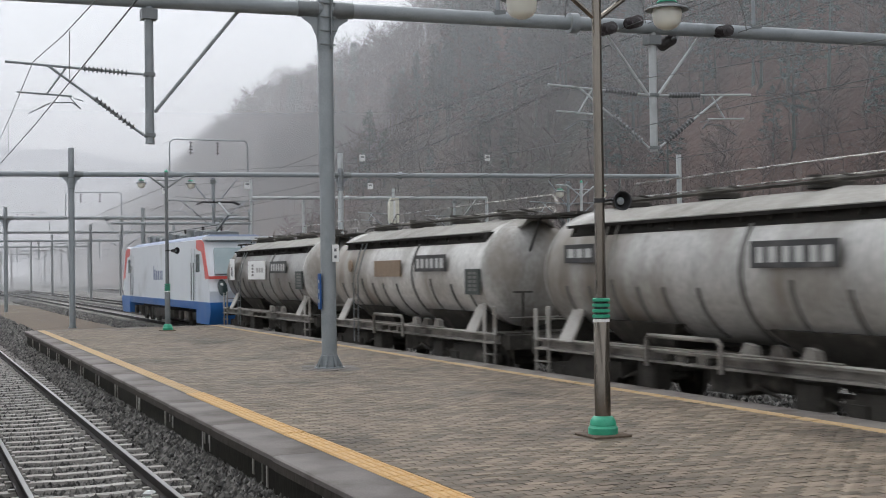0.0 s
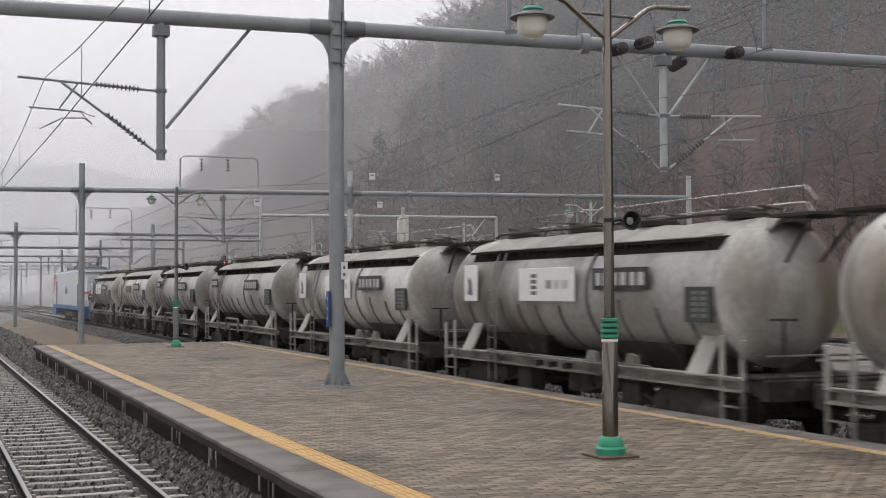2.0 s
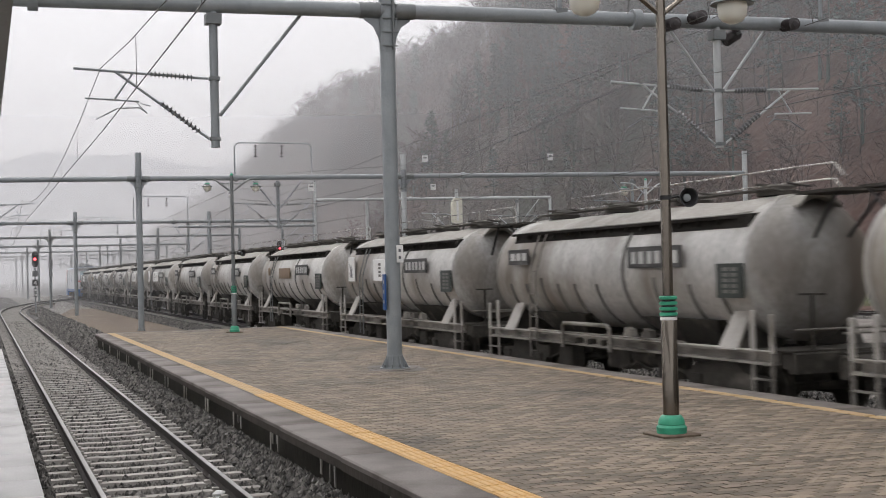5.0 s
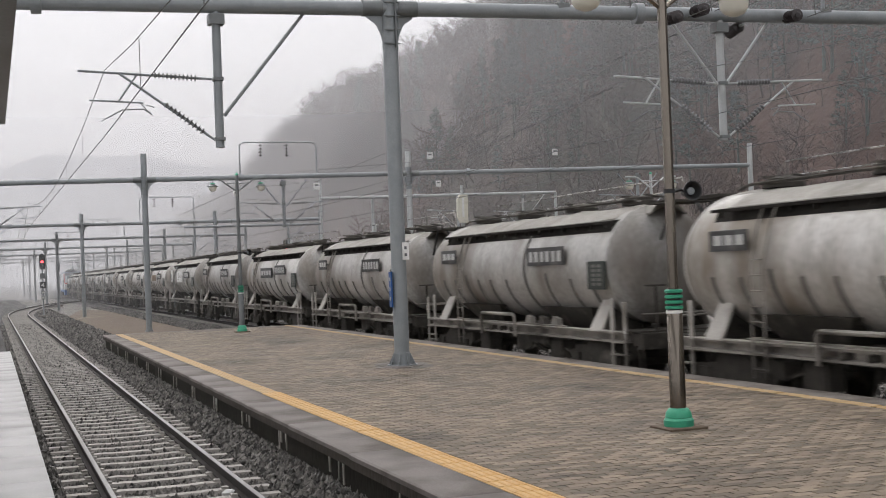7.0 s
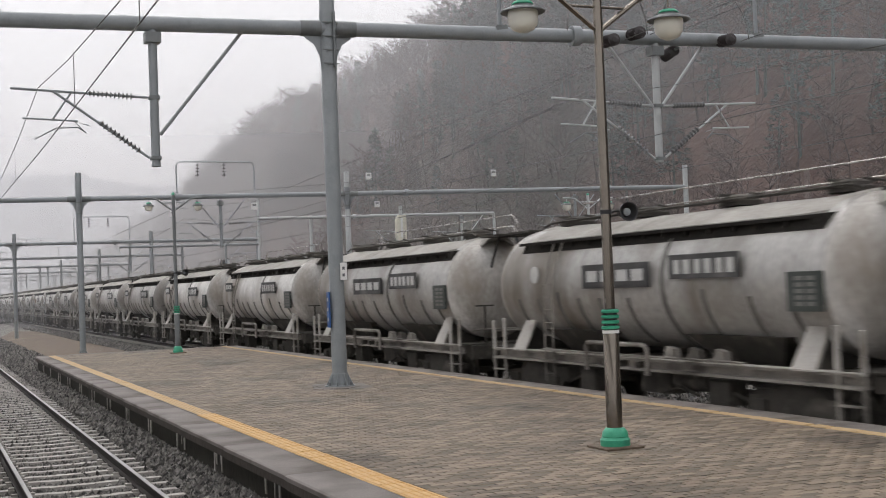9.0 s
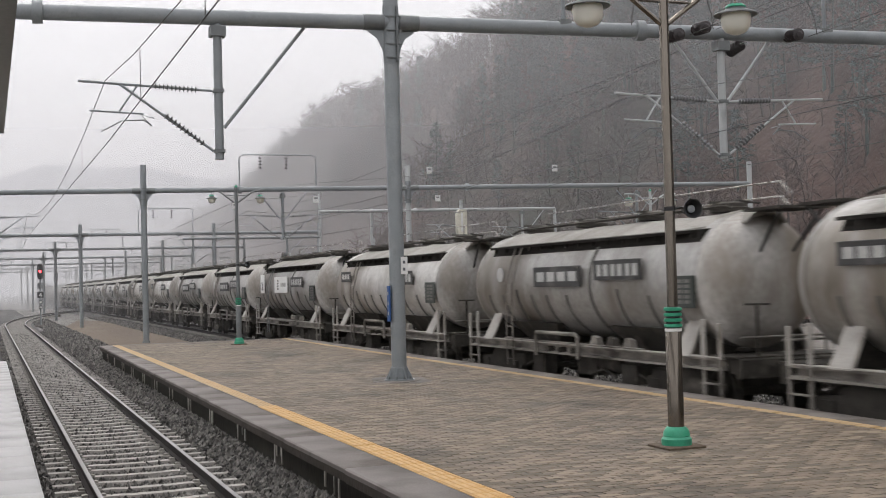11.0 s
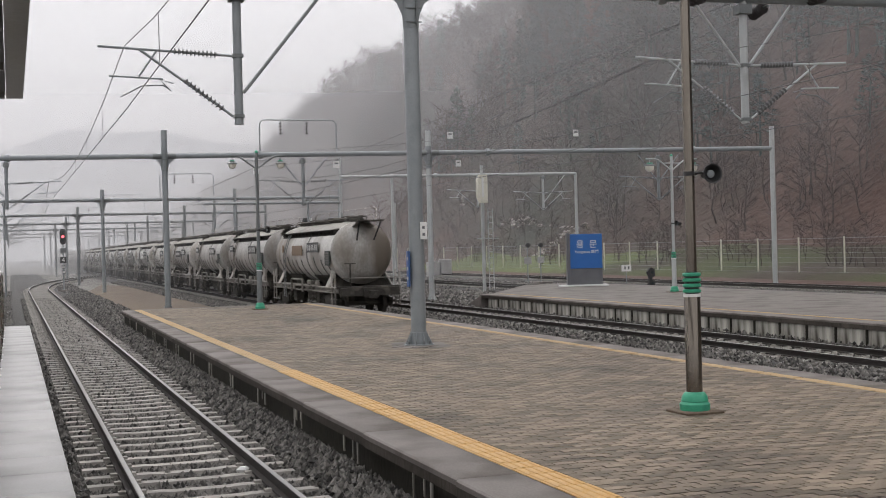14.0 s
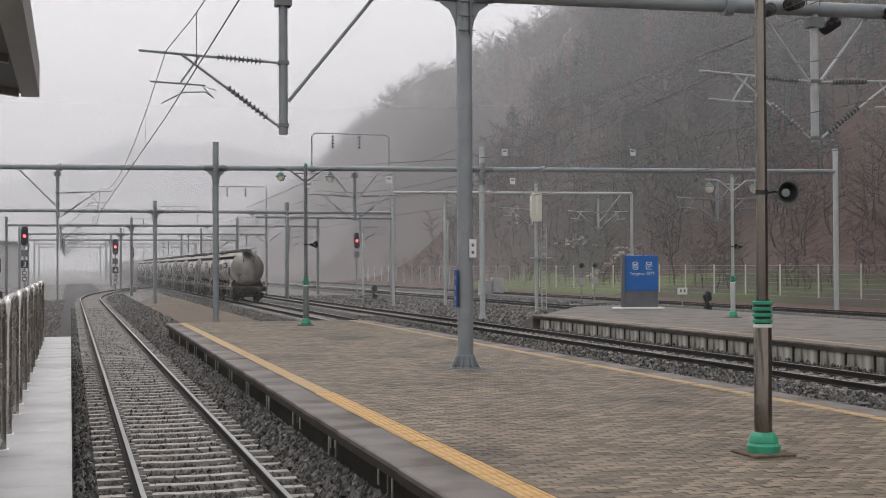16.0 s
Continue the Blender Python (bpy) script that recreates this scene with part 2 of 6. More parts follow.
LOCO_GREY = surface("loco_roof_grey", (0.2, 0.24, 0.34), (0.27, 0.31, 0.42), 0.5, 0, 1, 30, 0)
WINDSCREEN = surface("dark_glass", (0.02, 0.03, 0.03), (0.05, 0.07, 0.07), 0.08, 0, 1, 30, 0)
SIGN_BLUE = surface("sign_blue", (0.008, 0.10, 0.36), (0.012, 0.13, 0.42), 0.35, 0, 2, 30, 0)
BANNER_BLUE = surface("banner_blue", (0.006, 0.055, 0.2), (0.01, 0.08, 0.26), 0.4, 0, 2, 30, 0)
# reflected sky is put into this glass as a pale base colour
SKY_GLASS = surface("sky_tinted_windscreen", (0.22, 0.28, 0.29), (0.32, 0.38, 0.39), 0.08, 0, 1, 30, 0)
SIGN_GREY = surface("sign_grey", (0.09, 0.092, 0.10), (0.14, 0.142, 0.15), 0.5, 0, 2, 30, 0)
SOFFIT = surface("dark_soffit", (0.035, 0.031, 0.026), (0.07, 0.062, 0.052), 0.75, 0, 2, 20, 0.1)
FASCIA = surface("brown_fascia", (0.13, 0.117, 0.1), (0.19, 0.172, 0.15), 0.5, 0.2, 2, 30, 0.05)
GLOBE = glass("milky_globe")
# haze over the far ridge is put into emission; the ridge is no lamp
HAZE_GLOW = glowing("ridge_haze_glow", (0.52, 0.53, 0.56), 0.86)
RED_LIGHT = glowing("red_signal_light", (1.0, 0.05, 0.06), 5.0)


# ---- mesh building ----
class Shape:
    def __init__(self):
        self.v, self.f = [], []

    def add(self, verts, faces):
        o = len(self.v)
        self.v += [tuple(p) for p in verts]
        self.f += [tuple(i + o for i in q) for q in faces]
        return self

    def box(self, lo, hi, turn=None):
        (a, b, c), (d, e, g) = lo, hi
        p = [(a, b, c), (d, b, c), (d, e, c), (a, e, c), (a, b, g), (d, b, g), (d, e, g), (a, e, g)]
        if turn is not None:
            p = [turn @ Vector(q) for q in p]
        return self.add(p, [(0, 3, 2, 1), (4, 5, 6, 7), (0, 1, 5, 4), (1, 2, 6, 5), (2, 3, 7, 6), (3, 0, 4, 7)])

    def bevel_box(self, lo, hi, e=0.01):
        """A box with chamfered upright and top edges."""
        (a, b, c), (d, f, g) = lo, hi
        ring = lambda i, z: [(a + i + e, b + i, z), (d - i - e, b + i, z), (d - i, b + i + e, z), (d - i, f - i - e, z), (d - i - e, f - i, z), (a + i + e, f - i, z), (a + i, f - i - e, z), (a + i, b + i + e, z)]
        v = ring(0, c) + ring(0, g - e) + ring(e, g)
        fs = [tuple(range(7, -1, -1)), tuple(range(16, 24))]
        for k in (0, 8):
            fs += [(k + i, k + (i + 1) % 8, k + 8 + (i + 1) % 8, k + 8 + i) for i in range(8)]
        return self.add(v, fs)

    def rings(self, rings, closed=False, caps=True):
        n, m = len(rings), len(rings[0])
        v = [p for r in rings for p in r]
        fs = []
        for i in range(n if closed else n - 1):
            j = (i + 1) % n
            fs += [(i * m + k, i * m + (k + 1) % m, j * m + (k + 1) % m, j * m + k) for k in range(m)]
        if caps and not closed:
            fs += [tuple(range(m - 1, -1, -1)), tuple((n - 1) * m + k for k in range(m))]
        return self.add(v, fs)

    def tube(self, pts, r, seg=8, caps=True):
        """A round bar along points; r may be one radius or one a point."""
        pts = [Vector(p) for p in pts]
        rs = r if isinstance(r, (list, tuple)) else [r] * len(pts)
        out, u = [], None
        for i, p in enumerate(pts):
            d = (pts[min(i + 1, len(pts) - 1)] - pts[max(i - 1, 0)]).normalized()
            if u is None:
                u = d.orthogonal().normalized()
            else:
                u = (u - d * u.dot(d)).normalized()
            w = d.cross(u)
            out.append([p + rs[i] * (math.cos(2 * math.pi * k / seg) * u + math.sin(2 * math.pi * k / seg) * w) for k in range(seg)])
        return self.rings(out, caps=caps)

    def lathe(self, base, axis, prof, seg=16):
        """A turned form: prof holds (distance along the axis, radius)."""
        base, axis = Vector(base), Vector(axis).normalized()
        u = axis.orthogonal().normalized()
        w = axis.cross(u)
        return self.rings([[base + axis * h + max(r, 0.0005) * (math.cos(2 * math.pi * k / seg) * u + math.sin(2 * math.pi * k / seg) * w) for k in range(seg)] for h, r in prof])

    def prism(self, poly, lo, hi, axis="y"):
        """A flat outline pushed from lo to hi: outlines lie in xz for y, yz for x, xy for z."""
        put = {"y": lambda p, t: (p[0], t, p[1]), "x": lambda p, t: (t, p[0], p[1]), "z": lambda p, t: (p[0], p[1], t)}[axis]
        return self.rings([[put(p, lo) for p in poly], [put(p, hi) for p in poly]])

    def mesh(self, name, material, smooth=True):
        me = bpy.data.meshes.new(name)
        me.from_pydata(self.v, [], self.f)
        me.materials.append(material)
        if smooth:
            me.polygons.foreach_set("use_smooth", [True] * len(me.polygons))
            me.set_sharp_from_angle(angle=radians(38))
        me.update()
        return me


def part(name, shape, material, parent, label="", smooth=True):
    ob = new(name, shape.mesh(name, material, smooth))
    ob.parent = parent
    return tagged(ob, label)


def thing(name, x, y, z, label, category, group="", kind="", rz=0):
    ob = new(name)
    ob.empty_display_size = 0.2
    ob.matrix_basis = pose(x, y, z, 0, 0, rz)
    return tagged(ob, label, category, group, kind)


def single(name, shape, material, label, category, kind="", group="", smooth=True):
    return tagged(new(name, shape.mesh(name, material, smooth)), label, category, group, kind)


RAIL_Z, SLEEPER_Z, BALLAST_Z, GROUND_Z = -0.5, -0.655, -0.72, -0.85
rng = random.Random(7)

# ---- ground ----
def hill_z(x, y):
    """The ground beside and behind the tracks: flat, then a wooded hillside."""
    s = min(max((x - 49) / 56, 0), 1.6)
    up = s * s * (3 - 2 * s) if s < 1 else 1 + 0.12 * (s - 1)
    far = 1.0 if y < 380 else max(0.12, 1 - (y - 380) / 520)
    n = noise.noise(Vector((x * 0.018, y * 0.014, 0.3))) * 6 + noise.noise(Vector((x * 0.06, y * 0.06, 2.0))) * 1.8
    return GROUND_Z + up * 52 * far + n * min(s * 3, 1) + max(0, min((x - 41) / 8, 1)) * 0.9


def grid(name, xs, ys, height, material, label, category):
    sh = Shape()
    sh.add([(x, y, height(x, y)) for y in ys for x in xs],
           [(j * len(xs) + i, j * len(xs) + i + 1, (j + 1) * len(xs) + i + 1, (j + 1) * len(xs) + i) for j in range(len(ys) - 1) for i in range(len(xs) - 1)])
    return single(name, sh, material, label, category, "structure")


grid("ground", [-2000, -400, -60, -20, 0, 20, 40, 49, 60, 200, 600, 2500], [-600, -60, 0, 60, 200, 500, 900, 2500],
     lambda x, y: GROUND_Z - (0.4 if x > 55 else 0), GROUND, "grey gravelly ground reaching far into the mist", "ground")
grid("hillside", [40.8 + 3.2 * i for i in range(46)], [-60 + 9 * i for i in range(112)],
     hill_z, LEAFLITTER, "steep wooded hillside covered in brown leaf litter", "hill")
far_hill = Shape()
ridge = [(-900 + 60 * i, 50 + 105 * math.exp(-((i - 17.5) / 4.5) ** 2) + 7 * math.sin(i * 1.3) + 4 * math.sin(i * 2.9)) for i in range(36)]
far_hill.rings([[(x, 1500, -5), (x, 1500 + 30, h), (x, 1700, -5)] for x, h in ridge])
single("far_mountain", far_hill, HAZE_GLOW, "distant mountain ridge with its haze put into a pale glow", "mountain", "structure")

def verge(y0, y1, material, label):
    grass = Shape()
    n = int((y1 - y0) / 4) + 1
    gx, gy = [43.0 + 1.5 * i for i in range(9)], [y0 + 4 * i for i in range(n)]
    grass.add([(x, y, max(hill_z(x, y), GROUND_Z) + (0.16 + 0.12 * noise.noise(Vector((x, y * 0.6, 4.0))) if 43.5 < x < 54.5 else -0.1)) for y in gy for x in gx],
              [(j * 9 + i, j * 9 + i + 1, (j + 1) * 9 + i + 1, (j + 1) * 9 + i) for j in range(n - 1) for i in range(8)])
    single("grass_verge", grass, material, label, "grass", "structure")


verge(36, 100, GRASS, "dull green and brown grass verge at the foot of the hill")
verge(100, 148, GRASS_FRESH, "fresh green grass bank behind the fence")
soil = Shape()
outline = [(3.2, 50), (6.5, 49), (8.4, 60), (8.0, 85), (8.3, 118), (6.0, 126), (3.6, 104), (3.4, 75)]
cx, cy = 6.2, 86
soil.rings([[(x, y, GROUND_Z - 0.02) for x, y in outline], [(cx + (x - cx) * 0.75, cy + (y - cy) * 0.93, BALLAST_Z - 0.02) for x, y in outline], [(cx + (x - cx) * 0.3, cy + (y - cy) * 0.7, BALLAST_Z + 0.02) for x, y in outline]])
single("bare_soil", soil, SOIL, "patch of bare brown earth between the tracks", "ground", "structure")


# ---- tracks ----
def lane(y, x0, bend):
    return x0 + (max(0, y - bend) ** 2 / 560 if bend else 0)


def track(x0, ya, yb, label, bend=0, near=None):
    tr = thing("track", 0, 0, 0, label, "railway track", "tracks through the station", "structure")
    ys = [ya, yb] if not bend else [ya, bend] + [bend + 6 * i for i in range(1, int((min(yb, bend + 95) - bend) / 6) + 1)]
    prof = [(-0.07, 0), (0.07, 0), (0.065, 0.02), (0.012, 0.035), (0.012, 0.115), (0.035, 0.125), (0.035, 0.15), (-0.035, 0.15), (-0.035, 0.125), (-0.012, 0.115), (-0.012, 0.035), (-0.065, 0.02)]
    for sx in (-0.7525, 0.7525):
        rail = part("rail", Shape().rings([[(lane(y, x0, bend) + sx + a, y, RAIL_Z - 0.152 + b) for a, b in prof] for y in ys]), RUST, tr, "rusty steel rail")
        part("rail_head", Shape().rings([[(lane(y, x0, bend) + sx + a, y, RAIL_Z + b) for a, b in ((-0.03, -0.003), (0.03, -0.003), (0.026, 0.003), (-0.026, 0.003))] for y in ys]), RAILTOP, rail, "polished running surface")
    sl = Shape()
    h = SLEEPER_Z
    sl.rings([[(x, -0.12, h - 0.16), (x, 0.12, h - 0.16), (x, 0.085, h - d), (x, -0.085, h - d)] for x, d in ((-1.2, 0.0), (-0.45, 0.0), (-0.3, 0.008), (0.3, 0.008), (0.45, 0.0), (1.2, 0.0))])
    for sx in (-0.7525, 0.7525):
        for k in (-0.11, 0.11):
            sl.box((sx + k - 0.04, -0.05, h), (sx + k + 0.04, 0.05, h + 0.03))
    me = sl.mesh("sleeper", SLEEPER)
    rest = Shape()
    y = ya
    n = 0
    while y < min(yb, 150):
        if near and near[0] < y < near[1]:
            ob = new("sleeper", me)
            ob.parent = tr
            ob.matrix_basis = pose(lane(y, x0, bend), y, rng.uniform(-0.008, 0.004), 0, 0, rng.uniform(-0.6, 0.6))
        else:
            c = lane(y, x0, bend)
            rest.box((c - 1.2, y - 0.11, h - 0.1), (c + 1.2, y + 0.11, h - 0.004))
        y += 0.6
        n += 1
    if rest.v:
        tagged(part("far_sleepers", rest, SLEEPER, tr, "pale concrete sleepers"), kind="stuff")
    return tr


TRACKS = [0.0, 10.75, 15.12, 28.2, 38.0]
track(0.0, -20.0, 200, "straight ballasted track with pale concrete sleepers", bend=100, near=(4, 100))
track(10.75, -160, 620, "track beside the paved platform with dark rails")
track(15.12, -60, 620, "dark-railed track between the two platforms", near=(10, 70))
track(28.2, -10, 500, "track beyond the second platform")
track(38.0, 0, 500, "outer track at the foot of the hill")

bed = Shape()
for x, a, b in ((0.0, -10, 240), (12.9, -160, 620), (28.2, -10, 500), (38.0, -10, 500)):
    w = 4.4 if x == 12.9 else 1.75
    n = int((b - a) / 4)
    bed.rings([[(x - w - 0.5, a + 4 * i, GROUND_Z - 0.02), (x + w + 0.5, a + 4 * i, GROUND_Z - 0.02), (x + w, a + 4 * i, BALLAST_Z + 0.015 * math.sin(i)), (x - w, a + 4 * i, BALLAST_Z + 0.015 * math.cos(i))] for i in range(n + 1)])
bed.rings([[(1.1, y, BALLAST_Z - 0.1), (1.86, y, BALLAST_Z - 0.1), (1.86, y, BALLAST_Z + 0.19), (1.66, y, BALLAST_Z + 0.19)] for y in (-20, 40, 46.5)])
bed.rings([[(16.2, y, BALLAST_Z - 0.1), (17.09, y, BALLAST_Z - 0.1), (17.09, y, BALLAST_Z + 0.12), (16.85, y, BALLAST_Z + 0.12)] for y in (-20, 50, 54)])
single("ballast_bed", bed, BALLAST, "dark grey crushed stone ballast under the tracks", "ballast", "structure")


def stones(name, count, place, label, lo=0.022, hi=0.05):
    """Loose stones, each a lopsided eight-sided lump, in one mesh."""
    g = np.random.default_rng(len(name) + count)
    base = np.array([(1, 0, 0), (-1, 0, 0), (0, 1, 0), (0, -1, 0), (0, 0, 1), (0, 0, -1)], float)
    tri = np.array([(0, 2, 4), (2, 1, 4), (1, 3, 4), (3, 0, 4), (2, 0, 5), (1, 2, 5), (3, 1, 5), (0, 3, 5)])
    c = place(g, count)
    v = base[None] * g.uniform(0.7, 1.3, (count, 6, 1)) + g.normal(0, 0.15, (count, 6, 3))
    v *= g.uniform(lo, hi, (count, 1, 1)) * g.uniform(0.8, 1.25, (count, 1, 3))
    a = g.uniform(0, 6.28, count)
    ca, sa = np.cos(a)[:, None], np.sin(a)[:, None]
    v[..., 0], v[..., 1] = v[..., 0] * ca - v[..., 1] * sa, v[..., 0] * sa + v[..., 1] * ca
    v += c[:, None]
    return soup(name, v.reshape(-1, 3), (tri[None] + 6 * np.arange(count)[:, None, None]).reshape(-1, 3), STONE, label, "ballast stones")


def soup(name, v, f, material, label, category, smooth=False):
    me = bpy.data.meshes.new(name)
    me.vertices.add(len(v)), me.loops.add(len(f) * 3), me.polygons.add(len(f))
    me.vertices.foreach_set("co", np.asarray(v, np.float32).ravel())
    me.loops.foreach_set("vertex_index", np.asarray(f, np.int32).ravel())
    me.polygons.foreach_set("loop_start", np.arange(0, len(f) * 3, 3, dtype=np.int32))
    me.polygons.foreach_set("use_smooth", [smooth] * len(f))
    me.materials.append(material)
    me.update(calc_edges=True)
    return tagged(new(name, me), label, category, kind="stuff")


def by_left_track(g, n):
    y = 8 + 78 * g.random(n) ** 2.1
    x = np.where(g.random(n) < 0.16, g.uniform(1.1, 1.8, n), g.uniform(-1.45, 1.72, n))
    d = (y - 4.0 + 0.3) % 0.6 - 0.3
    on = (np.abs(d) < 0.115) & (np.abs(x) < 1.24) & (g.random(n) < 0.93)
    y = np.where(on, y - d + np.where(g.random(n) < 0.5, -1, 1) * g.uniform(0.125, 0.3, n), y)
    return np.stack([x, y, BALLAST_Z + 0.022 + g.uniform(-0.02, 0.02, n) + np.where(np.abs(x) > 1.25, 0.02, -0.009) + 0.2 * np.clip((x - 1.15) / 0.5, 0, 1)], 1)


def by_middle_track(g, n):
    y = 10 + 55 * g.random(n) ** 1.4
    x = g.uniform(10.9, 17.08, n)
    return np.stack([x, y, BALLAST_Z + 0.012 + g.uniform(-0.015, 0.03, n) + 0.08 * ((x > 11.8) & (x < 13.9)) + 0.14 * np.clip((x - 16.3) / 0.6, 0, 1)], 1)


stones("loose_ballast", 50000, by_left_track, "loose dark and pale crushed ballast stones", 0.024, 0.05)
stones("loose_ballast", 18000, by_middle_track, "loose pale grey crushed ballast stones", 0.03, 0.062)

def by_yard(g, n):
    y = 50 + 70 * g.random(n) ** 1.3
    x = g.uniform(16.6, 36.5, n)
    return np.stack([x, y, np.full(n, GROUND_Z + 0.02) + 0.12 * (np.abs(x - 28.2) < 1.9)], 1)



def by_platform_end(g, n):
    y = 47.5 + 85 * g.random(n) ** 1.3
    x = np.where(g.random(n) < 0.45, g.uniform(1.7, 3.6, n), g.uniform(7.6, 9.3, n))
    return np.stack([x, y, np.full(n, BALLAST_Z + 0.0)], 1)


stones("loose_ballast", 9000, by_platform_end, "scattered grey stones round the bare earth", 0.035, 0.08)
def by_near_end(g, n):
    y = 39 + 75 * g.random(n) ** 1.4
    x = g.uniform(-7.5, -1.3, n)
    return np.stack([x, y, np.full(n, GROUND_Z + 0.01)], 1)


stones("loose_ballast", 9000, by_near_end, "scattered grey stones beyond the near platform", 0.04, 0.1)
stones("loose_ballast", 12000, by_yard, "scattered grey stones between the outer tracks", 0.045, 0.11)

single("litter", Shape().rings([[(0.62 + a * s, 15.03 + b * s, BALLAST_Z + z) for a, b in ((-0.09, -0.03), (0.02, -0.06), (0.1, -0.01), (0.06, 0.05), (-0.05, 0.06))] for z, s in ((0.04, 0.8), (0.08, 1.0), (0.11, 0.5))]), WHITE, "crumpled white scrap of litter on the ballast", "litter", smooth=False)

# ---- paved island platform ----
PX0, PX1, PY0, PY1 = 1.63, 9.08, -20.0, 46.5
EDGE = 2.16  # where the coping meets the yellow tiles
lean = lambda y: 0.0055 * (max(y, 8.0) - 22.0)  # the platform edge drifts off the rails towards its end
plat = thing("platform", 0, 0, 0, "island platform paved with worn grey interlocking pavers", "platform", "platforms", "structure")
part("core", Shape().box((EDGE + 0.002, PY0, -0.9), (PX1 - 0.522, PY1 - 0.352, -0.009)), JOINT, plat, smooth=False)
ends = (PY0, 8.0, PY1 - 0.05)
part("side_wall", Shape().rings([[(PX0 + lean(y) + a, y, b) for a, b in ((0.1, -0.95), (0.22, -0.95), (0.22, -0.16), (0.1, -0.16))] for y in ends]), WALL_DARK, plat, "dark streaked concrete side wall")
part("side_wall", Shape().box((PX1 - 0.2, PY0, -0.95), (PX1 - 0.08, PY1 - 0.05, -0.16)), WALL_DARK, plat, "dark streaked concrete side wall")
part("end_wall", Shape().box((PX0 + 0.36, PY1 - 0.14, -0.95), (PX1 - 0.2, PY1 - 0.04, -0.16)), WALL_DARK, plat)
drip = Shape().box((-0.012, -0.045, -0.42), (0.0, 0.045, 0.0)).mesh("drip_stain", WALL_PALE)
for i in range(52):
    ob = new("lime_streak", drip)
    ob.parent = plat
    y = 11.2 + 2.75 * (i // 4) + rng.uniform(-0.35, 0.35)
    ob.matrix_basis = pose(PX0 + lean(y) + 0.099, y, -0.17) @ Matrix.Diagonal((1, rng.uniform(0.2, 1.1), rng.uniform(0.35, 1.0), 1))
y = PY0
while y < PY1 - 0.01:
    y1 = min(y + 3.0, PY1)
    x0, top = PX0 + lean((y + y1) / 2), rng.uniform(-0.002, 0.002)
    part("coping", Shape().bevel_box((x0, y + 0.004, -0.06), (EDGE, y1 - 0.004, top), 0.016), CONCRETE, plat, "worn concrete edge coping")
    part("nosing", Shape().box((x0 + 0.014, y + 0.004, -0.16), (EDGE - 0.012, y1 - 0.004, -0.061)), NOSING, plat, "dark streaked nosing under the coping")
    part("coping", Shape().bevel_box((PX1 - 0.52, y + 0.004, -0.045), (PX1, y1 - 0.004, top), 0.012), CONCRETE, plat, "worn concrete edge coping")
    part("nosing", Shape().box((PX1 - 0.508, y + 0.004, -0.16), (PX1 - 0.012, y1 - 0.004, -0.046)), NOSING, plat, "dark streaked nosing under the coping")
    y = y1
part("end_coping", Shape().bevel_box((EDGE + 0.002, PY1 - 0.35, -0.16), (PX1 - 0.522, PY1, 0.0), 0.012), CONCRETE, plat)


def tactile(x0, x1, tone, bars=4):
    """Warning tiles with raised bars."""
    sh = Shape().bevel_box((x0 + 0.002, 0.003, -0.06), (x1 - 0.002, 0.297, 0.002), 0.004)
    w = x1 - x0
    for k in range(bars):
        c = x0 + w * (k + 0.5) / bars
        sh.rings([[(c - 0.022, y, 0.001), (c + 0.022, y, 0.001), (c + 0.014, y, 0.009), (c - 0.014, y, 0.009)] for y in (0.01, 0.29)])
    return sh.mesh("tactile_tile", tone)


X0, X1 = 2.48, PX1 - 0.705
YC = 20.4  # from here on the band is one narrow, worn row
for x0, x1, tone, bars, ya, yb_ in ((EDGE + 0.004, X0 - 0.004, YELLOW, 4, 6.0, YC), (EDGE + 0.03, X0 - 0.034, YELLOW_WORN, 4, YC, PY1 - 0.4), (PX1 - 0.7, PX1 - 0.524, YELLOW_WORN, 4, 6.0, PY1 - 0.4)):
    me = tactile(x0, x1, tone, bars)
    y = ya
    while y < yb_ - 0.2:
        ob = new("tactile_tile", me)
        ob.parent = plat
        ob.matrix_basis = pose(rng.gauss(0, 0.002), y, rng.uniform(-0.002, 0.001), 0, 0, rng.gauss(0, 0.25))
        y += 0.3
for x0, x1, tone in ((EDGE + 0.004, X0 - 0.004, YELLOW), (PX1 - 0.7, PX1 - 0.524, YELLOW_WORN)):
    part("tactile_strip", Shape().box((x0, PY0, -0.06), (x1, 5.99, 0.002)), tone, plat)
for x0, x1 in ((EDGE + 0.002, EDGE + 0.028), (X0 - 0.032, X0 - 0.002)):
    part("edge_mortar", Shape().box((x0, YC, -0.06), (x1, PY1 - 0.36, -0.001)), CONCRETE, plat, "grey mortar beside the tiles")

# interlocking pavers with zigzag long sides
L, B, Z = 0.226, 0.113, 0.012
edge = [(-0.5, 0), (-0.28, 0), (-0.2, 1), (0.2, 1), (0.28, 0), (0.5, 0)]
up_side = [(L * u * 0.955, B / 2 + Z * (k - 0.5) - 0.002) for u, k in edge]
down_side = [(L * u * 0.955, -B / 2 + Z * (k - 0.5) + 0.002) for u, k in edge]
outline = down_side + up_side[::-1]


def paver_rings(cx, cy, z, s=1.0):
    inner = [(cx + a * 0.975, cy + b * 0.95) for a, b in outline]
    return [[(cx + a, cy + b, -0.06) for a, b in outline], [(cx + a, cy + b, z - 0.004) for a, b in outline], [(a, b, z) for a, b in inner]]


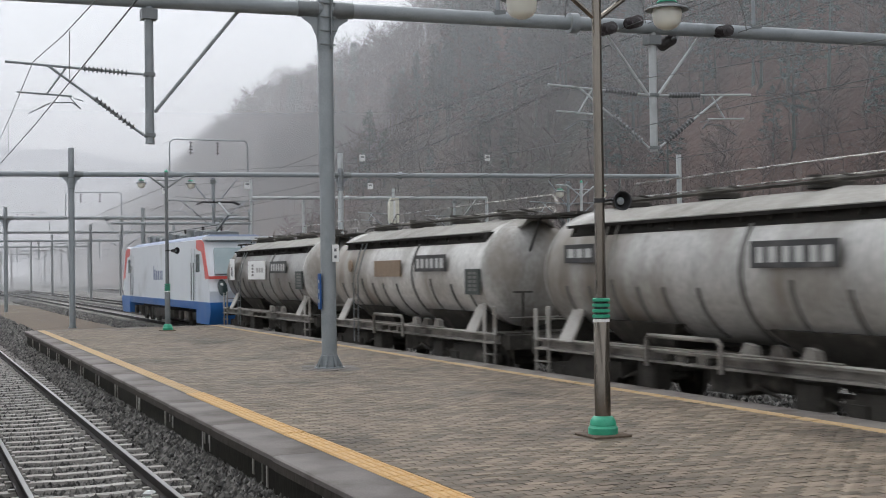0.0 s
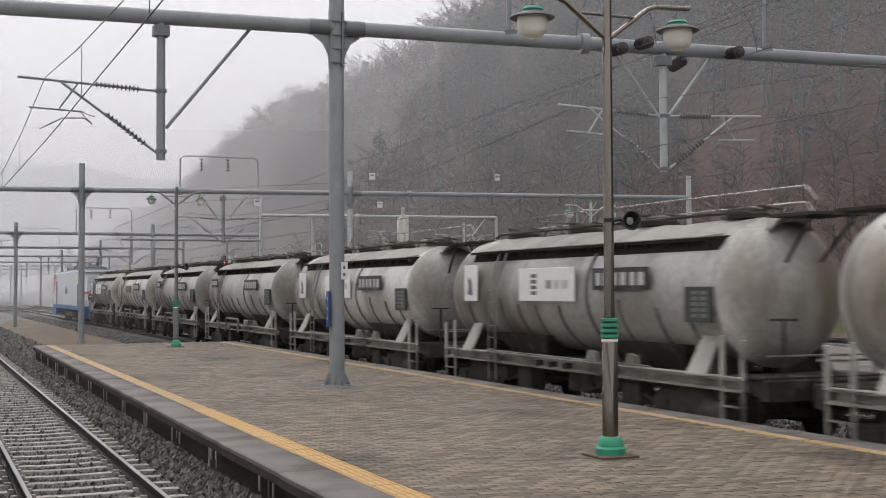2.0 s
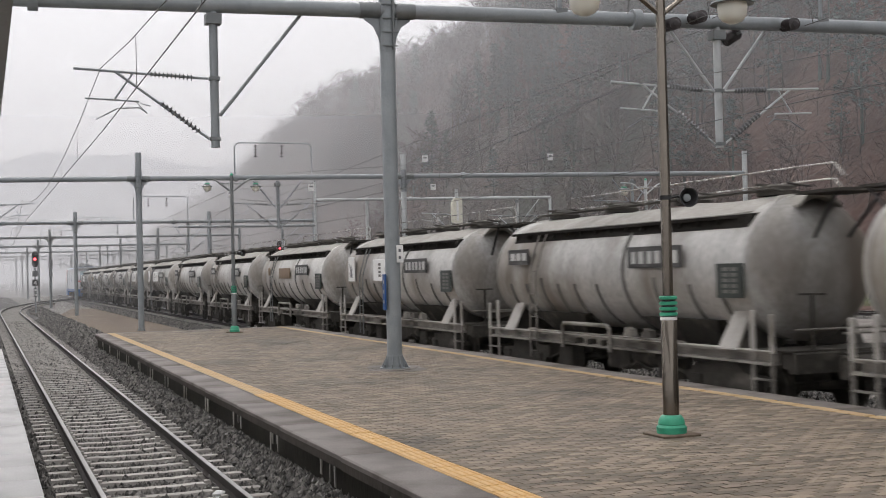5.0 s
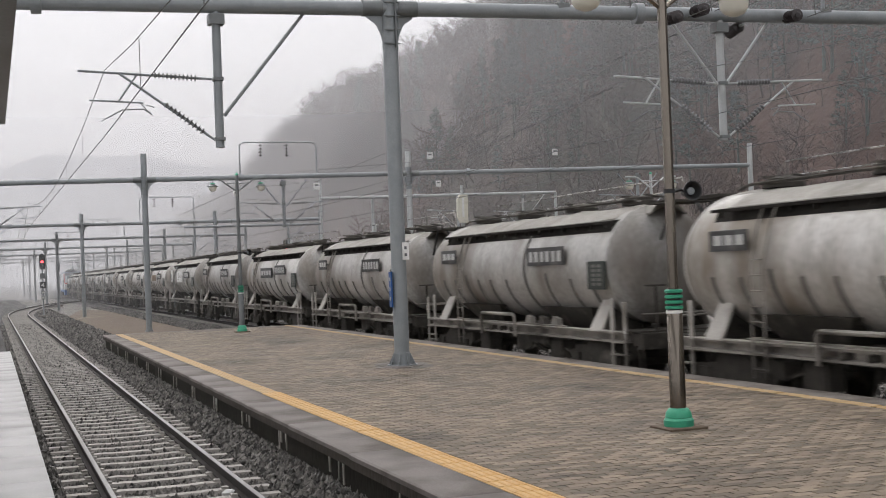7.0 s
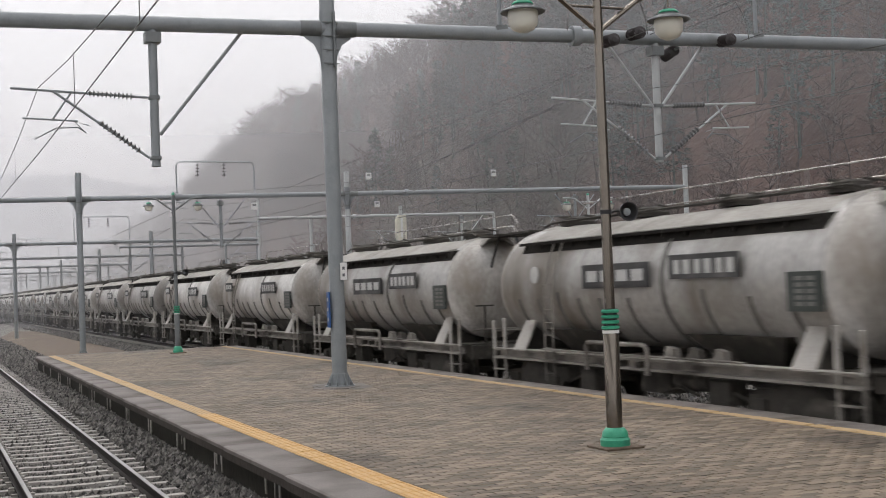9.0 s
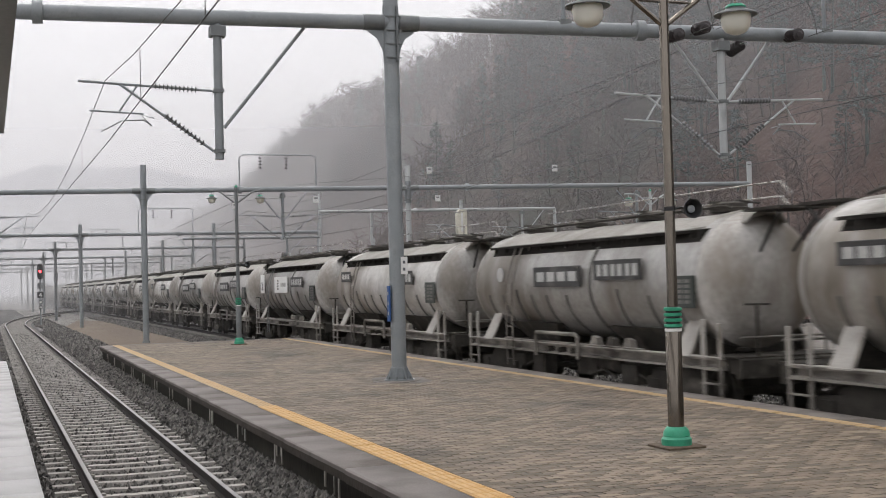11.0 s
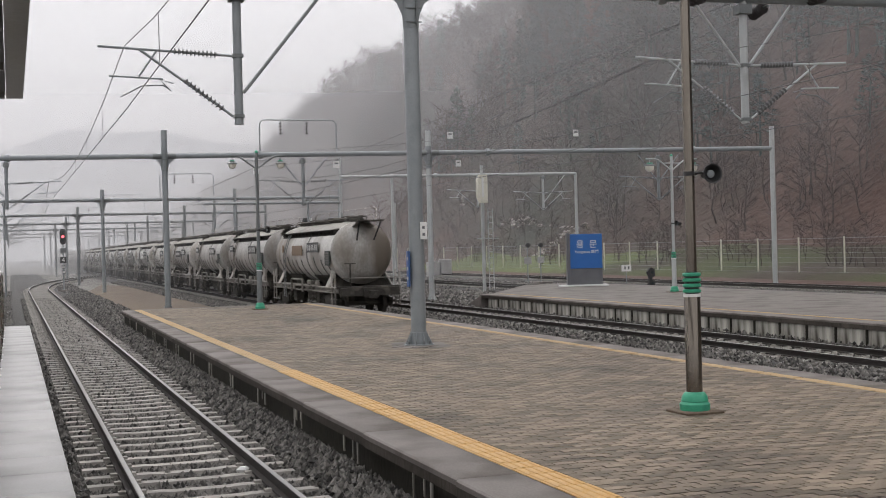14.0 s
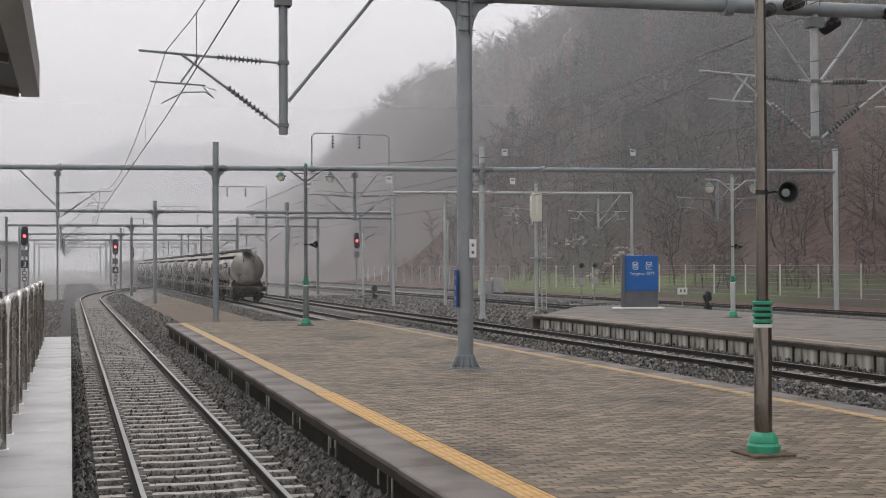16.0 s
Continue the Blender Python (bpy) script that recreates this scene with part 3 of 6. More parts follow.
one = Shape()
r0 = paver_rings(0, 0, 0.0)
one.rings(r0[1:], caps=False)
one.add(r0[2], [tuple(range(12))])
paver_mesh = one.mesh("paver", PAVER, False)
cols, rows_n = int((X1 - X0) / L), int((PY1 - 0.36 - 6.5) / B)
tmpl_v = np.array(one.v)
many_c, halves = [], []
count = 0
dx = (X1 - X0) / cols
for j in range(rows_n):
    y = 6.5 + (j + 0.5) * B
    shift = 0.5 * (j % 2)
    if j % 2:
        halves += [(X0 + 0.25 * dx, y), (X1 - 0.25 * dx, y)]
    for i in range(cols - (j % 2)):
        x = X0 + (i + 0.5 + shift) * dx
        z = rng.gauss(0, 0.0016) + 0.008 * noise.noise(Vector((x * 0.5, y * 0.5, 0)))
        if 10.6 < y < 12.3 and 3.0 < x < 7.4 and count < 300:
            ob = new("paver", paver_mesh)
            ob.parent = plat
            ob.matrix_basis = pose(x, y, z, rng.gauss(0, 0.25), rng.gauss(0, 0.25), rng.gauss(0, 0.3))
            count += 1
        else:
            many_c.append((x, y, z))
mc = np.array(many_c)
v = tmpl_v[None] + mc[:, None]
hv = tmpl_v[None] * (0.5, 1, 1) + np.array([(a, b, 0.0) for a, b in halves])[:, None]
v = np.concatenate([v, hv])
m = len(tmpl_v)
fs = [(k, (k + 1) % 12, 12 + (k + 1) % 12, 12 + k) for k in range(12)]
tris = [t for a, b, c, d in fs for t in ((a, b, c), (a, c, d))]
top = one.f[-1]
tris += [(top[0], top[k], top[k + 1]) for k in range(1, 11)]
pav = soup("pavers", v.reshape(-1, 3), (np.array(tris)[None] + m * np.arange(len(v))[:, None, None]).reshape(-1, 3), PAVER, "worn grey and buff interlocking pavers", "paving")
pav.parent = plat
del pav["category"]
part("plain_paving", Shape().box((X0, PY0, -0.06), (X1, 6.49, -0.001)), PAVER, plat)

for r0, top in ((0.66, 0.004), (0.44, 0.011)):
    pts = [(5.83 + r0 * rng.uniform(0.72, 1.12) * math.cos(2 * math.pi * i / 22), 24.11 + 1.5 * r0 * rng.uniform(0.7, 1.15) * math.sin(2 * math.pi * i / 22)) for i in range(22)]
    part("mortar_patch", Shape().prism(pts, -0.05, top, "z"), CONCRETE, plat, "rough pale mortar patch round the mast")


# ---- second platform, with block wall ----
QX0, QX1, QY1, QZ = 16.9, 26.4, 49.6, -0.04
plat2 = thing("platform", 0, 0, 0, "second island platform with a pale block side wall", "platform", "platforms", "structure")
part("deck", Shape().prism([(QX0 + 0.5, -20), (QX1, -20), (QX1, 60), (22.6, 58.5), (QX0 + 0.5, QY1)], QZ - 0.2, QZ - 0.002, "z"), CONCRETE, plat2, "grey paved deck")
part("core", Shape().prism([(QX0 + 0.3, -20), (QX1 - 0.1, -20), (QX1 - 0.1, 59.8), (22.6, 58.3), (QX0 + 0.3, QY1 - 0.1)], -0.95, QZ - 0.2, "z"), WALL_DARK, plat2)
y = -20.0
while y < QY1 - 0.1:
    part("coping", Shape().bevel_box((QX0, y + 0.005, QZ - 0.06), (QX0 + 0.496, min(y + 2.4, QY1), QZ + rng.uniform(-0.003, 0.003)), 0.015), CONCRETE, plat2, "dark-edged concrete coping")
    part("nosing", Shape().box((QX0 + 0.015, y + 0.005, QZ - 0.17), (QX0 + 0.48, min(y + 2.4, QY1), QZ - 0.061)), NOSING, plat2, "dark streaked nosing under the coping")
    y += 2.4
panel = Shape().bevel_box((QX0 + 0.06, 0.05, -0.95), (QX0 + 0.299, 1.12, QZ - 0.171), 0.015).mesh("wall_panel", WALL_PALE)
rib = Shape().bevel_box((QX0 + 0.045, -0.03, -0.95), (QX0 + 0.299, 0.04, QZ - 0.171), 0.01).mesh("wall_rib", WALL_DARK)
y = 8.0
while y < QY1 - 1.2:
    for nm, me in (("wall_panel", panel), ("wall_rib", rib)):
        ob = new(nm, me)
        ob.parent = plat2
        ob.matrix_basis = pose(0, y, 0)
    y += 1.17
part("yellow_line", Shape().box((QX0 + 0.62, -20, QZ - 0.01), (QX0 + 0.72, QY1 - 0.5, QZ + 0.004)), YELLOW_WORN, plat2)
part("end_ramp", Shape().prism([(QY1, -0.95), (QY1 + 3.2, -0.95), (QY1, QZ - 0.05)], QX0, QX0 + 0.5, "x"), CONCRETE, plat2)

# ---- near platform with edge slab ----
near = thing("platform", 0, 0, 0, "near side platform with a pale stone edge slab", "platform", "platforms", "structure")
part("wall", Shape().box((-9, -12, -0.95), (-1.58, 38.5, -0.12)), WALL_DARK, near)
for i in range(51):
    y0 = -12 + i * 1.0
    part("edge_slab", Shape().bevel_box((-2.25, y0 + 0.004, -0.12), (-1.5, min(y0 + 0.996, 38.6), rng.uniform(-0.002, 0.002)), 0.012), SLAB, near, "pale smooth stone slab")
part("deck", Shape().box((-9, -12, -0.12), (-2.254, 38.5, -0.004)), SLAB, near)

# ---- masts, gantries and overhead line ----
def collar(sh, p, axis, r, w=0.05):
    return sh.lathe(p, axis, [(0, r), (w, r)], 14)


def mast(x, y, base, top, r, label, feet=True, steel=None):
    steel = steel or GALV
    t = thing("catenary_mast", x, y, 0, label, "mast", "steel catenary masts")
    part("tube", Shape().lathe((0, 0, base), (0, 0, 1), [(0, r), (top - base - 0.02, r), (top - base, r * 0.96)], 20), steel, t)
    if feet:
        part("base_flange", Shape().lathe((0, 0, base), (0, 0, 1), [(0, r * 2.0), (0.03, r * 2.0), (0.031, r * 1.1), (0.26, r * 1.08), (0.27, r)], 20), steel, t)
        for k in range(8):
            a = k * math.pi / 4 + 0.2
            u, w = Vector((math.cos(a), math.sin(a), 0)), Vector((-math.sin(a), math.cos(a), 0)) * 0.008
            lo, out, hi = u * r, u * r * 1.85, u * r
            pts = [lo + Vector((0, 0, base + 0.03)), out + Vector((0, 0, base + 0.03)), hi + Vector((0, 0, base + 0.3))]
            part("gusset", Shape().rings([[p - w for p in pts], [p + w for p in pts]]), steel, t)
            part("anchor_bolt", Shape().lathe(u * r * 1.5 + Vector((0, 0, base + 0.03)), (0, 0, 1), [(0, 0.02), (0.06, 0.02)], 6), GALV_DARK, t)
    return t


def beam(p0, p1, r, masts, label, steel=None):
    steel = steel or GALV
    g = thing("gantry_beam", 0, 0, 0, label, "gantry", "steel gantry beams")
    p0, p1 = Vector(p0), Vector(p1)
    d = (p1 - p0).normalized()
    part("tube", Shape().tube([p0, p1], r, 18), steel, g)
    L = (p1 - p0).length
    s = 7.0
    while s < L - 2:
        q = p0 + d * s
        part("flange_joint", Shape().lathe(q - d * 0.1, d, [(0, r), (0.005, r * 1.5), (0.09, r * 1.5), (0.11, r * 1.5), (0.195, r * 1.5), (0.2, r)], 16), steel, g)
        s += 12.4
    for mx, mr, my in masts:
        q = p0 + d * ((mx - p0.x) / d.x)
        for sg in (-1, 1):
            pts = [(sg * mr, -1.0 * mr * 2.9), (sg * mr * 3.4, -r * 0.9), (sg * mr * 3.4, -r * 0.6), (sg * mr, -r * 0.6)]
            curve = [(sg * mr, -0.75), (sg * mr * 1.25, -0.55), (sg * mr * 1.9, -0.33), (sg * mr * 3.2, -r - 0.04), (sg * mr * 3.2, -r * 0.5), (sg * mr, -r * 0.5)]
            part("gusset_plate", Shape().prism([(q.x + a, q.z + b) for a, b in curve], q.y - 0.012, q.y + 0.012), steel, g, "curved steel corner plate")
            part("clamp", Shape().tube([q + d * sg * mr * 1.02, q + d * sg * (mr + 0.42)], r * 1.12, 16), GALV_DARK, g, "dark bolted clamp sleeve")
        part("sleeve", Shape().lathe((q.x, q.y, q.z - 0.85), (0, 0, 1), [(0, mr * 1.06), (1.2, mr * 1.06)], 18), steel, g)
        for k in range(4):
            part("clamp_rib", Shape().box((q.x - mr * 1.1, q.y - mr * 1.3, q.z - 0.75 + k * 0.28), (q.x + mr * 1.1, q.y - mr * 1.02, q.z - 0.73 + k * 0.28)), GALV_DARK, g)
        part("clamp_spine", Shape().box((q.x + mr * 0.35, q.y - mr * 1.35, q.z - 0.82), (q.x + mr * 0.55, q.y - mr * 0.9, q.z + 0.3)), GALV_DARK, g)
    return g


def sheds(a, b, r, n, core):
    """A ribbed insulator between two points."""
    a, b = Vector(a), Vector(b)
    L = (b - a).length
    prof = [(0, core)]
    for k in range(n):
        s = L * (k + 0.5) / n
        prof += [(s - L / n * 0.28, core), (s, r), (s + L / n * 0.1, r), (s + L / n * 0.2, core)]
    return Shape().lathe(a, b - a, prof + [(L, core)], 12)


def cantilever(parent, x, y, ztop, sg, reach=2.55, steel=None):
    steel = steel or GALV
    """The arms that hold the wires, on a drop tube at x; sg: side."""
    X = lambda d: x + sg * d
    part("top_arm", Shape().tube([(X(0.12), y, ztop - 0.12), (X(reach), y, ztop)], 0.025, 8), steel, parent)
    part("top_insulator", sheds((X(0.4), y, ztop - 0.108), (X(1.25), y, ztop - 0.06), 0.068, 11, 0.024), GREY_SHED, parent, "ribbed grey insulator")
    part("brace_arm", Shape().tube([(X(0.12), y, ztop - 1.3), (X(reach - 0.75), y, ztop - 0.03)], 0.026, 8), steel, parent)
    part("brace_insulator", sheds((X(0.3), y, ztop - 1.17), (X(1.05), y, ztop - 0.61), 0.068, 10, 0.026), GREY_SHED, parent, "ribbed grey insulator")
    part("strut", Shape().tube([(X(reach - 1.1), y, ztop - 0.05), (X(reach - 0.75), y, ztop - 0.56)], 0.02, 6), steel, parent)
    part("registration_tube", Shape().tube([(X(1.45), y, ztop - 0.6), (X(reach - 0.2), y, ztop - 0.56)], 0.018, 6), steel, parent)
    part("steady_arm", Shape().tube([(X(1.3), y, ztop - 0.82), (X(1.45), y, ztop - 0.72), (X(1.85), y, ztop - 0.74), (X(2.25), y, ztop - 0.96)], 0.012, 6), GALV_DARK, parent)
    part("hanger", Shape().tube([(X(1.25), y, ztop - 0.68), (X(1.5), y, ztop - 0.62), (X(1.3), y, ztop - 0.83)], 0.014, 6), GALV_DARK, parent)


def drop(x, y, ztop, zbot, sides, braces, label, reach=2.55, arm=5.85, steel=None):
    steel = steel or GALV
    t = thing("drop_tube", 0, 0, 0, label, "catenary support", "drop tubes with cantilevers")
    part("tube", Shape().lathe((x, y, zbot), (0, 0, 1), [(0, 0.085), (ztop - zbot, 0.085)], 14), steel, t)
    part("end_cap", Shape().lathe((x, y, zbot - 0.012), (0, 0, 1), [(0, 0.06), (0.004, 0.09), (0.03, 0.09)], 14), steel, t)
    part("hanger_plate", Shape().box((x - 0.15, y - 0.14, ztop - 0.3), (x + 0.15, y + 0.14, ztop - 0.1)), GALV_DARK, t)
    for b in braces:
        part("brace", Shape().tube([(x + b * 0.1, y, zbot + 0.62 if len(braces) == 1 else ztop - 1.45), (x + b * 1.78 if len(braces) == 1 else x + b * 1.28, y, ztop + 0.0)], 0.035, 8), steel, t)
    for sg in sides:
        cantilever(t, x, y, arm, sg, reach, steel)
    for z in (arm - 0.12, arm - 1.3):
        part("pipe_clamp", Shape().box((x - 0.1, y - 0.1, z - 0.035), (x + 0.1, y + 0.1, z + 0.035)), GALV_DARK, t)
    return t


G1, G2 = 24.11, 64.3
g1y = lambda x: G1 - 0.075 * (x - 5.83)
mast(5.83, G1, 0.0, 9.2, 0.155, "grey galvanised steel catenary mast standing on the platform")
mast(-8.0, g1y(-8), -0.85, 9.2, 0.155, "grey galvanised steel catenary mast")
mast(44.0, g1y(44), -0.85, 9.2, 0.155, "grey galvanised steel catenary mast")
beam((-8.0, g1y(-8), 7.27), (44.0, g1y(44), 7.33), 0.15, [(5.83, 0.155, G1)], "long grey tubular steel gantry beam over the tracks")
drop(2.33, g1y(2.3), 7.2, 4.49, (-1,), (1,), "grey steel drop tube with one cantilever arm", 2.65, 5.95)
drop(13.28, g1y(13.3), 7.2, 4.53, (-1, 1), (-1, 1), "pale grey steel drop tube with two cantilever arms", 2.65, 5.9, GALV_PALE)

for x, lab in ((5.5, "grey catenary mast at the platform end"), (19.4, "grey catenary mast between the tracks"), (40.3, "grey catenary mast near the foot of the hill"), (-9.0, "grey catenary mast beside the near platform")):
    mast(x, G2 - 0.05 * (x - 5.5), -0.85, 8.3 if x < 30 else 8.6, 0.15, lab, steel=GALV_PALE if x > 10 else None)
beam((-9.0, G2 + 0.7, 6.85), (40.3, G2 - 1.74, 7.3), 0.13, [(5.5, 0.15, G2), (19.4, 0.15, G2)], "grey tubular steel gantry beam over the yard")
drop(-2.1, G2, 6.75, 4.4, (1,), (-1,), "grey steel drop tube with one cantilever arm", 2.6, 5.75)
drop(12.65, G2, 6.9, 4.4, (-1, 1), (-1, 1), "grey steel drop tube with two cantilever arms", 2.5, 5.75)
drop(33.0, G2 - 1.3, 6.95, 4.4, (-1, 1), (-1, 1), "grey steel drop tube with two cantilever arms", 2.5, 5.75)

hoop = thing("feeder_hoop", 0, 0, 0, "thin steel hoop holding two brown insulators above the gantry", "insulator frame", "feeder hoops")
part("frame", Shape().tube([(10.4, G2, 6.9), (10.4, G2, 8.7), (10.6, G2, 8.88), (14.3, G2, 8.88), (14.5, G2, 8.7), (14.5, G2, 7.0)], 0.035, 8), GALV, hoop)
for x in (11.5, 12.9):
    part("insulator", sheds((x, G2, 8.8), (x, G2, 8.1), 0.11, 4, 0.02), PORCELAIN, hoop, "brown porcelain insulator string")

for k, y in enumerate((97, 130, 163, 197, 230, 264)):
    ms = (4.6, 14.6, 23.0) if k % 2 == 0 else (4.4, 15.0, 23.4)
    for x in ms + (-7.5,):
        mast(x, y, -0.85, 7.0, 0.14, "grey catenary mast far down the line", feet=False)
    beam((-7.5, y, 6.2), (ms[2], y, 6.25), 0.13, [(ms[0], 0.14, y)], "grey tubular gantry beam far down the line")
    for x, sd in ((-2.4, (1,)), (13.0, (-1, 1)), (20.4, (1,))):
        drop(x, y, 6.15, 4.0, sd, (1,) if len(sd) == 1 else (-1, 1), "grey drop tube far down the line", 2.5, 5.2)
    if k < 3:
        copy_thing(hoop, pose(-1.5 - 2 * k, y - G2, -0.7))

mast(-2.4, 96.6, -0.85, 6.2, 0.07, "slim grey steel mast beside the curving track", feet=False)

# feeder insulators and jumpers on the near gantry
yb = g1y(13.6)
for x, ya, z in ((11.9, -0.5, 7.12), (12.55, -0.45, 7.3), (14.9, -0.5, 7.25), (13.9, 0.45, 7.1)):
    ins = thing("dead_end_insulator", x, yb, z, "dark ribbed porcelain strain insulator on the gantry", "insulator", "strain insulators")
    s = -1 if ya < 0 else 1
    part("insulator_body", sheds((0, s * 0.15, 0), (0.1 * s, s * 0.75, -0.06), 0.135, 6, 0.06), PORCELAIN, ins)
    part("yoke", Shape().tube([(0, 0, 0.0), (0, s * 0.18, 0)], 0.03, 8), GALV_DARK, ins)
for x in (9.6, 15.9):
    vent = thing("feeder_post", x, g1y(x), 7.4, "thin upright steel post on the gantry beam", "post", "feeder posts")
    part("post", Shape().tube([(0, 0, 0), (0, 0, 2.2)], 0.045, 10), GALV, vent)
    part("bracket", Shape().box((-0.13, -0.13, -0.14), (0.13, 0.13, 0.06)), GALV_DARK, vent)
for x, w in ((11.9, 1.0), (14.4, 1.2)):
    pts = [(x + w * math.cos(a), yb - 0.3, 7.3 + 1.25 * math.sin(a)) for a in [math.pi * i / 12 for i in range(13)]]
    single("jumper_cable", Shape().tube(pts, 0.012, 5), WIRE, "thin black looped jumper cable", "cable", group="jumper cables")


def wire(pts, r, label="thin dark overhead wire"):
    return single("overhead_wire", Shape().tube(pts, r, 5), WIRE, label, "wire", group="overhead wires")


def line_over(xs, ys, contact=4.72, carrier=5.92):
    """A contact wire with its sagging carrier and droppers; xs gives the stagger at each support in ys."""
    def xat(y):
        return float(np.interp(y, ys, xs))
    wire([(x, y, contact) for x, y in zip(xs, ys)], 0.009, "dark copper contact wire over the track")
    pts = []
    for a, b in zip(ys, ys[1:]):
        for i in range(8):
            u = i / 8
            y = a + (b - a) * u
            pts.append((xat(y), y, carrier - 0.9 * 4 * u * (1 - u) * ((b - a) / 40) ** 2))
    wire(pts + [(xs[-1], ys[-1], carrier)], 0.008, "dark sagging carrier wire")
    for a, b in zip(ys[:3], ys[1:4]):
        for i in range(1, 7):
            u = i / 7
            y = a + (b - a) * u
            zt = carrier - 0.9 * 4 * u * (1 - u) * ((b - a) / 40) ** 2
            wire([(xat(y), y, contact), (xat(y), y, zt)], 0.006, "short dropper wire between contact and carrier wire")


SUP = [-16, G1, G2, 97, 130, 163, 197, 230, 264]
line_over([0.1, 0.15, -0.1, 0.2, 0.0, 0.9, 0.0, 0.2, 0.0], SUP)
line_over([10.9, 11.3, 10.7, 10.9, 10.6, 10.9, 10.7, 10.9, 10.7], SUP)
line_over([15.0, 16.1, 15.2, 15.3, 15.1, 15.3, 15.1, 15.3, 15.1], SUP)
for x, z in ((12.0, 7.1), (12.65, 7.25), (15.0, 7.2)):
    wire([(x, -16, z + 0.8), (x, yb - 0.8, z - 0.06)], 0.009)
for x, z in ((14.0, 7.1), (12.6, 7.0)):
    wire([(x, yb + 0.7, z), (x + 1, 44, z - 1.0), (x + 0.5, G2, z + 0.3)], 0.008)


# ---- lamp posts ----
def lamp_post(x, y, size, label, group, pole_mat, horn, rz=0, z=0.0):
    """A post with two arms and bell-shaped lamps; size: 1 for the near one."""
    t = thing("lamp_post", x, y, z, label, "lamp post", group, rz=rz)
    part("base_plate", Shape().bevel_box((-0.245, -0.245, -0.004), (0.245, 0.245, 0.028), 0.008), SOIL, t, "rusty brown square base plate")
    foot = part("foot_cover", Shape().lathe((0, 0, 0.028), (0, 0, 1), [(0, 0.172), (0.07, 0.175), (0.10, 0.15), (0.105, 0.155), (0.16, 0.145), (0.2, 0.115), (0.21, 0.09)], 24), GREEN, t, "green rubber foot cover")
    part("sleeve", Shape().lathe((0, 0, 0.2), (0, 0, 1), [(0, 0.093), (1.13, 0.093), (1.15, 0.085)], 20), pole_mat, t, "brushed steel sleeve")
    part("white_band", Shape().lathe((0, 0, 1.33), (0, 0, 1), [(0, 0.098), (0.035, 0.098)], 20), WHITE, t)
    for k in range(4):
        part("green_band", Shape().lathe((0, 0, 1.375 + k * 0.063), (0, 0, 1), [(0, 0.085), (0.008, 0.105), (0.036, 0.105), (0.044, 0.085)], 20), GREEN, t, "green rubber band")
        part("band_core", Shape().lathe((0, 0, 1.365 + k * 0.063), (0, 0, 1), [(0, 0.084), (0.06, 0.084)], 16), BLACK, t)
    part("pole", Shape().lathe((0, 0, 1.36), (0, 0, 1), [(0, 0.062), (4.08, 0.055)], 18), pole_mat, t, "slim steel pole")
    part("finial", Shape().lathe((0, 0, 5.43), (0, 0, 1), [(0, 0.055), (0.02, 0.06), (0.06, 0.045), (0.09, 0.02), (0.1, 0.001)], 14), GREEN, t, "green cap")
    part("cross_bar", Shape().tube([(-0.38, 0, 5.16), (0.42, 0, 5.16)], 0.018, 8), pole_mat, t)
    for s in (-1, 1):
        arm = part("arm", Shape().tube([(s * 0.05, 0, 4.9), (s * 0.55, 0, 5.27), (s * 0.66, 0, 5.31), (s * 1.15 * size, 0, 5.33)], 0.03, 8), pole_mat, t, "bent steel arm")
        lx, q = s * 0.98 * size, size * size
        part("stem", Shape().tube([(lx, 0, 5.32), (lx, 0, 5.14)], 0.012, 6), pole_mat, arm)
        part("shade", Shape().lathe((lx, 0, 5.17), (0, 0, -1), [(a, b * q) for a, b in ((0, 0.06), (0.03, 0.11), (0.06, 0.13), (0.1, 0.25), (0.12, 0.262), (0.128, 0.25), (0.1, 0.12))], 24), GALV_DARK, arm, "dark metal lamp shade")
        part("shade_cap", Shape().lathe((lx, 0, 5.175), (0, 0, -1), [(a, b * q) for a, b in ((0, 0.02), (0.002, 0.1), (0.03, 0.125), (0.04, 0.12))], 18), GREEN, arm, "green cap on the shade")
        part("globe", Shape().lathe((lx, 0, 5.065), (0, 0, -1), [(a * q, b * q) for a, b in ((0, 0.17), (0.06, 0.178), (0.16, 0.165), (0.22, 0.12), (0.25, 0.05), (0.255, 0.001))], 22), GLOBE, arm, "milky glass globe")
    if horn:
        a = math.radians(horn)
        d = Vector((math.cos(a), math.sin(a), 0))
        c = Vector((0, 0, 2.74))
        part("horn_bracket", Shape().tube([c + Vector((0.05, 0, 0)), c + Vector((0.15, 0, 0.02)), c + Vector((0.24, 0, 0))], 0.016, 6), BLACK, t)
        h = part("horn", Shape().lathe(c + Vector((0.26, 0, 0)) - d * 0.13, d, [(0, 0.05), (0.07, 0.062), (0.14, 0.07), (0.24, 0.112), (0.262, 0.114), (0.257, 0.1), (0.15, 0.045), (0.14, 0.001)], 22), BLACK, t, "round dark horn loudspeaker")
        part("horn_core", Shape().lathe(c + Vector((0.26, 0, 0)) + d * 0.01, d, [(0, 0.05), (0.06, 0.045), (0.075, 0.001)], 14), GALV, h)
        part("clip", Shape().lathe((0, 0, 2.72), (0, 0, 1), [(0, 0.068), (0.05, 0.068)], 14), BLACK, t)
    return t


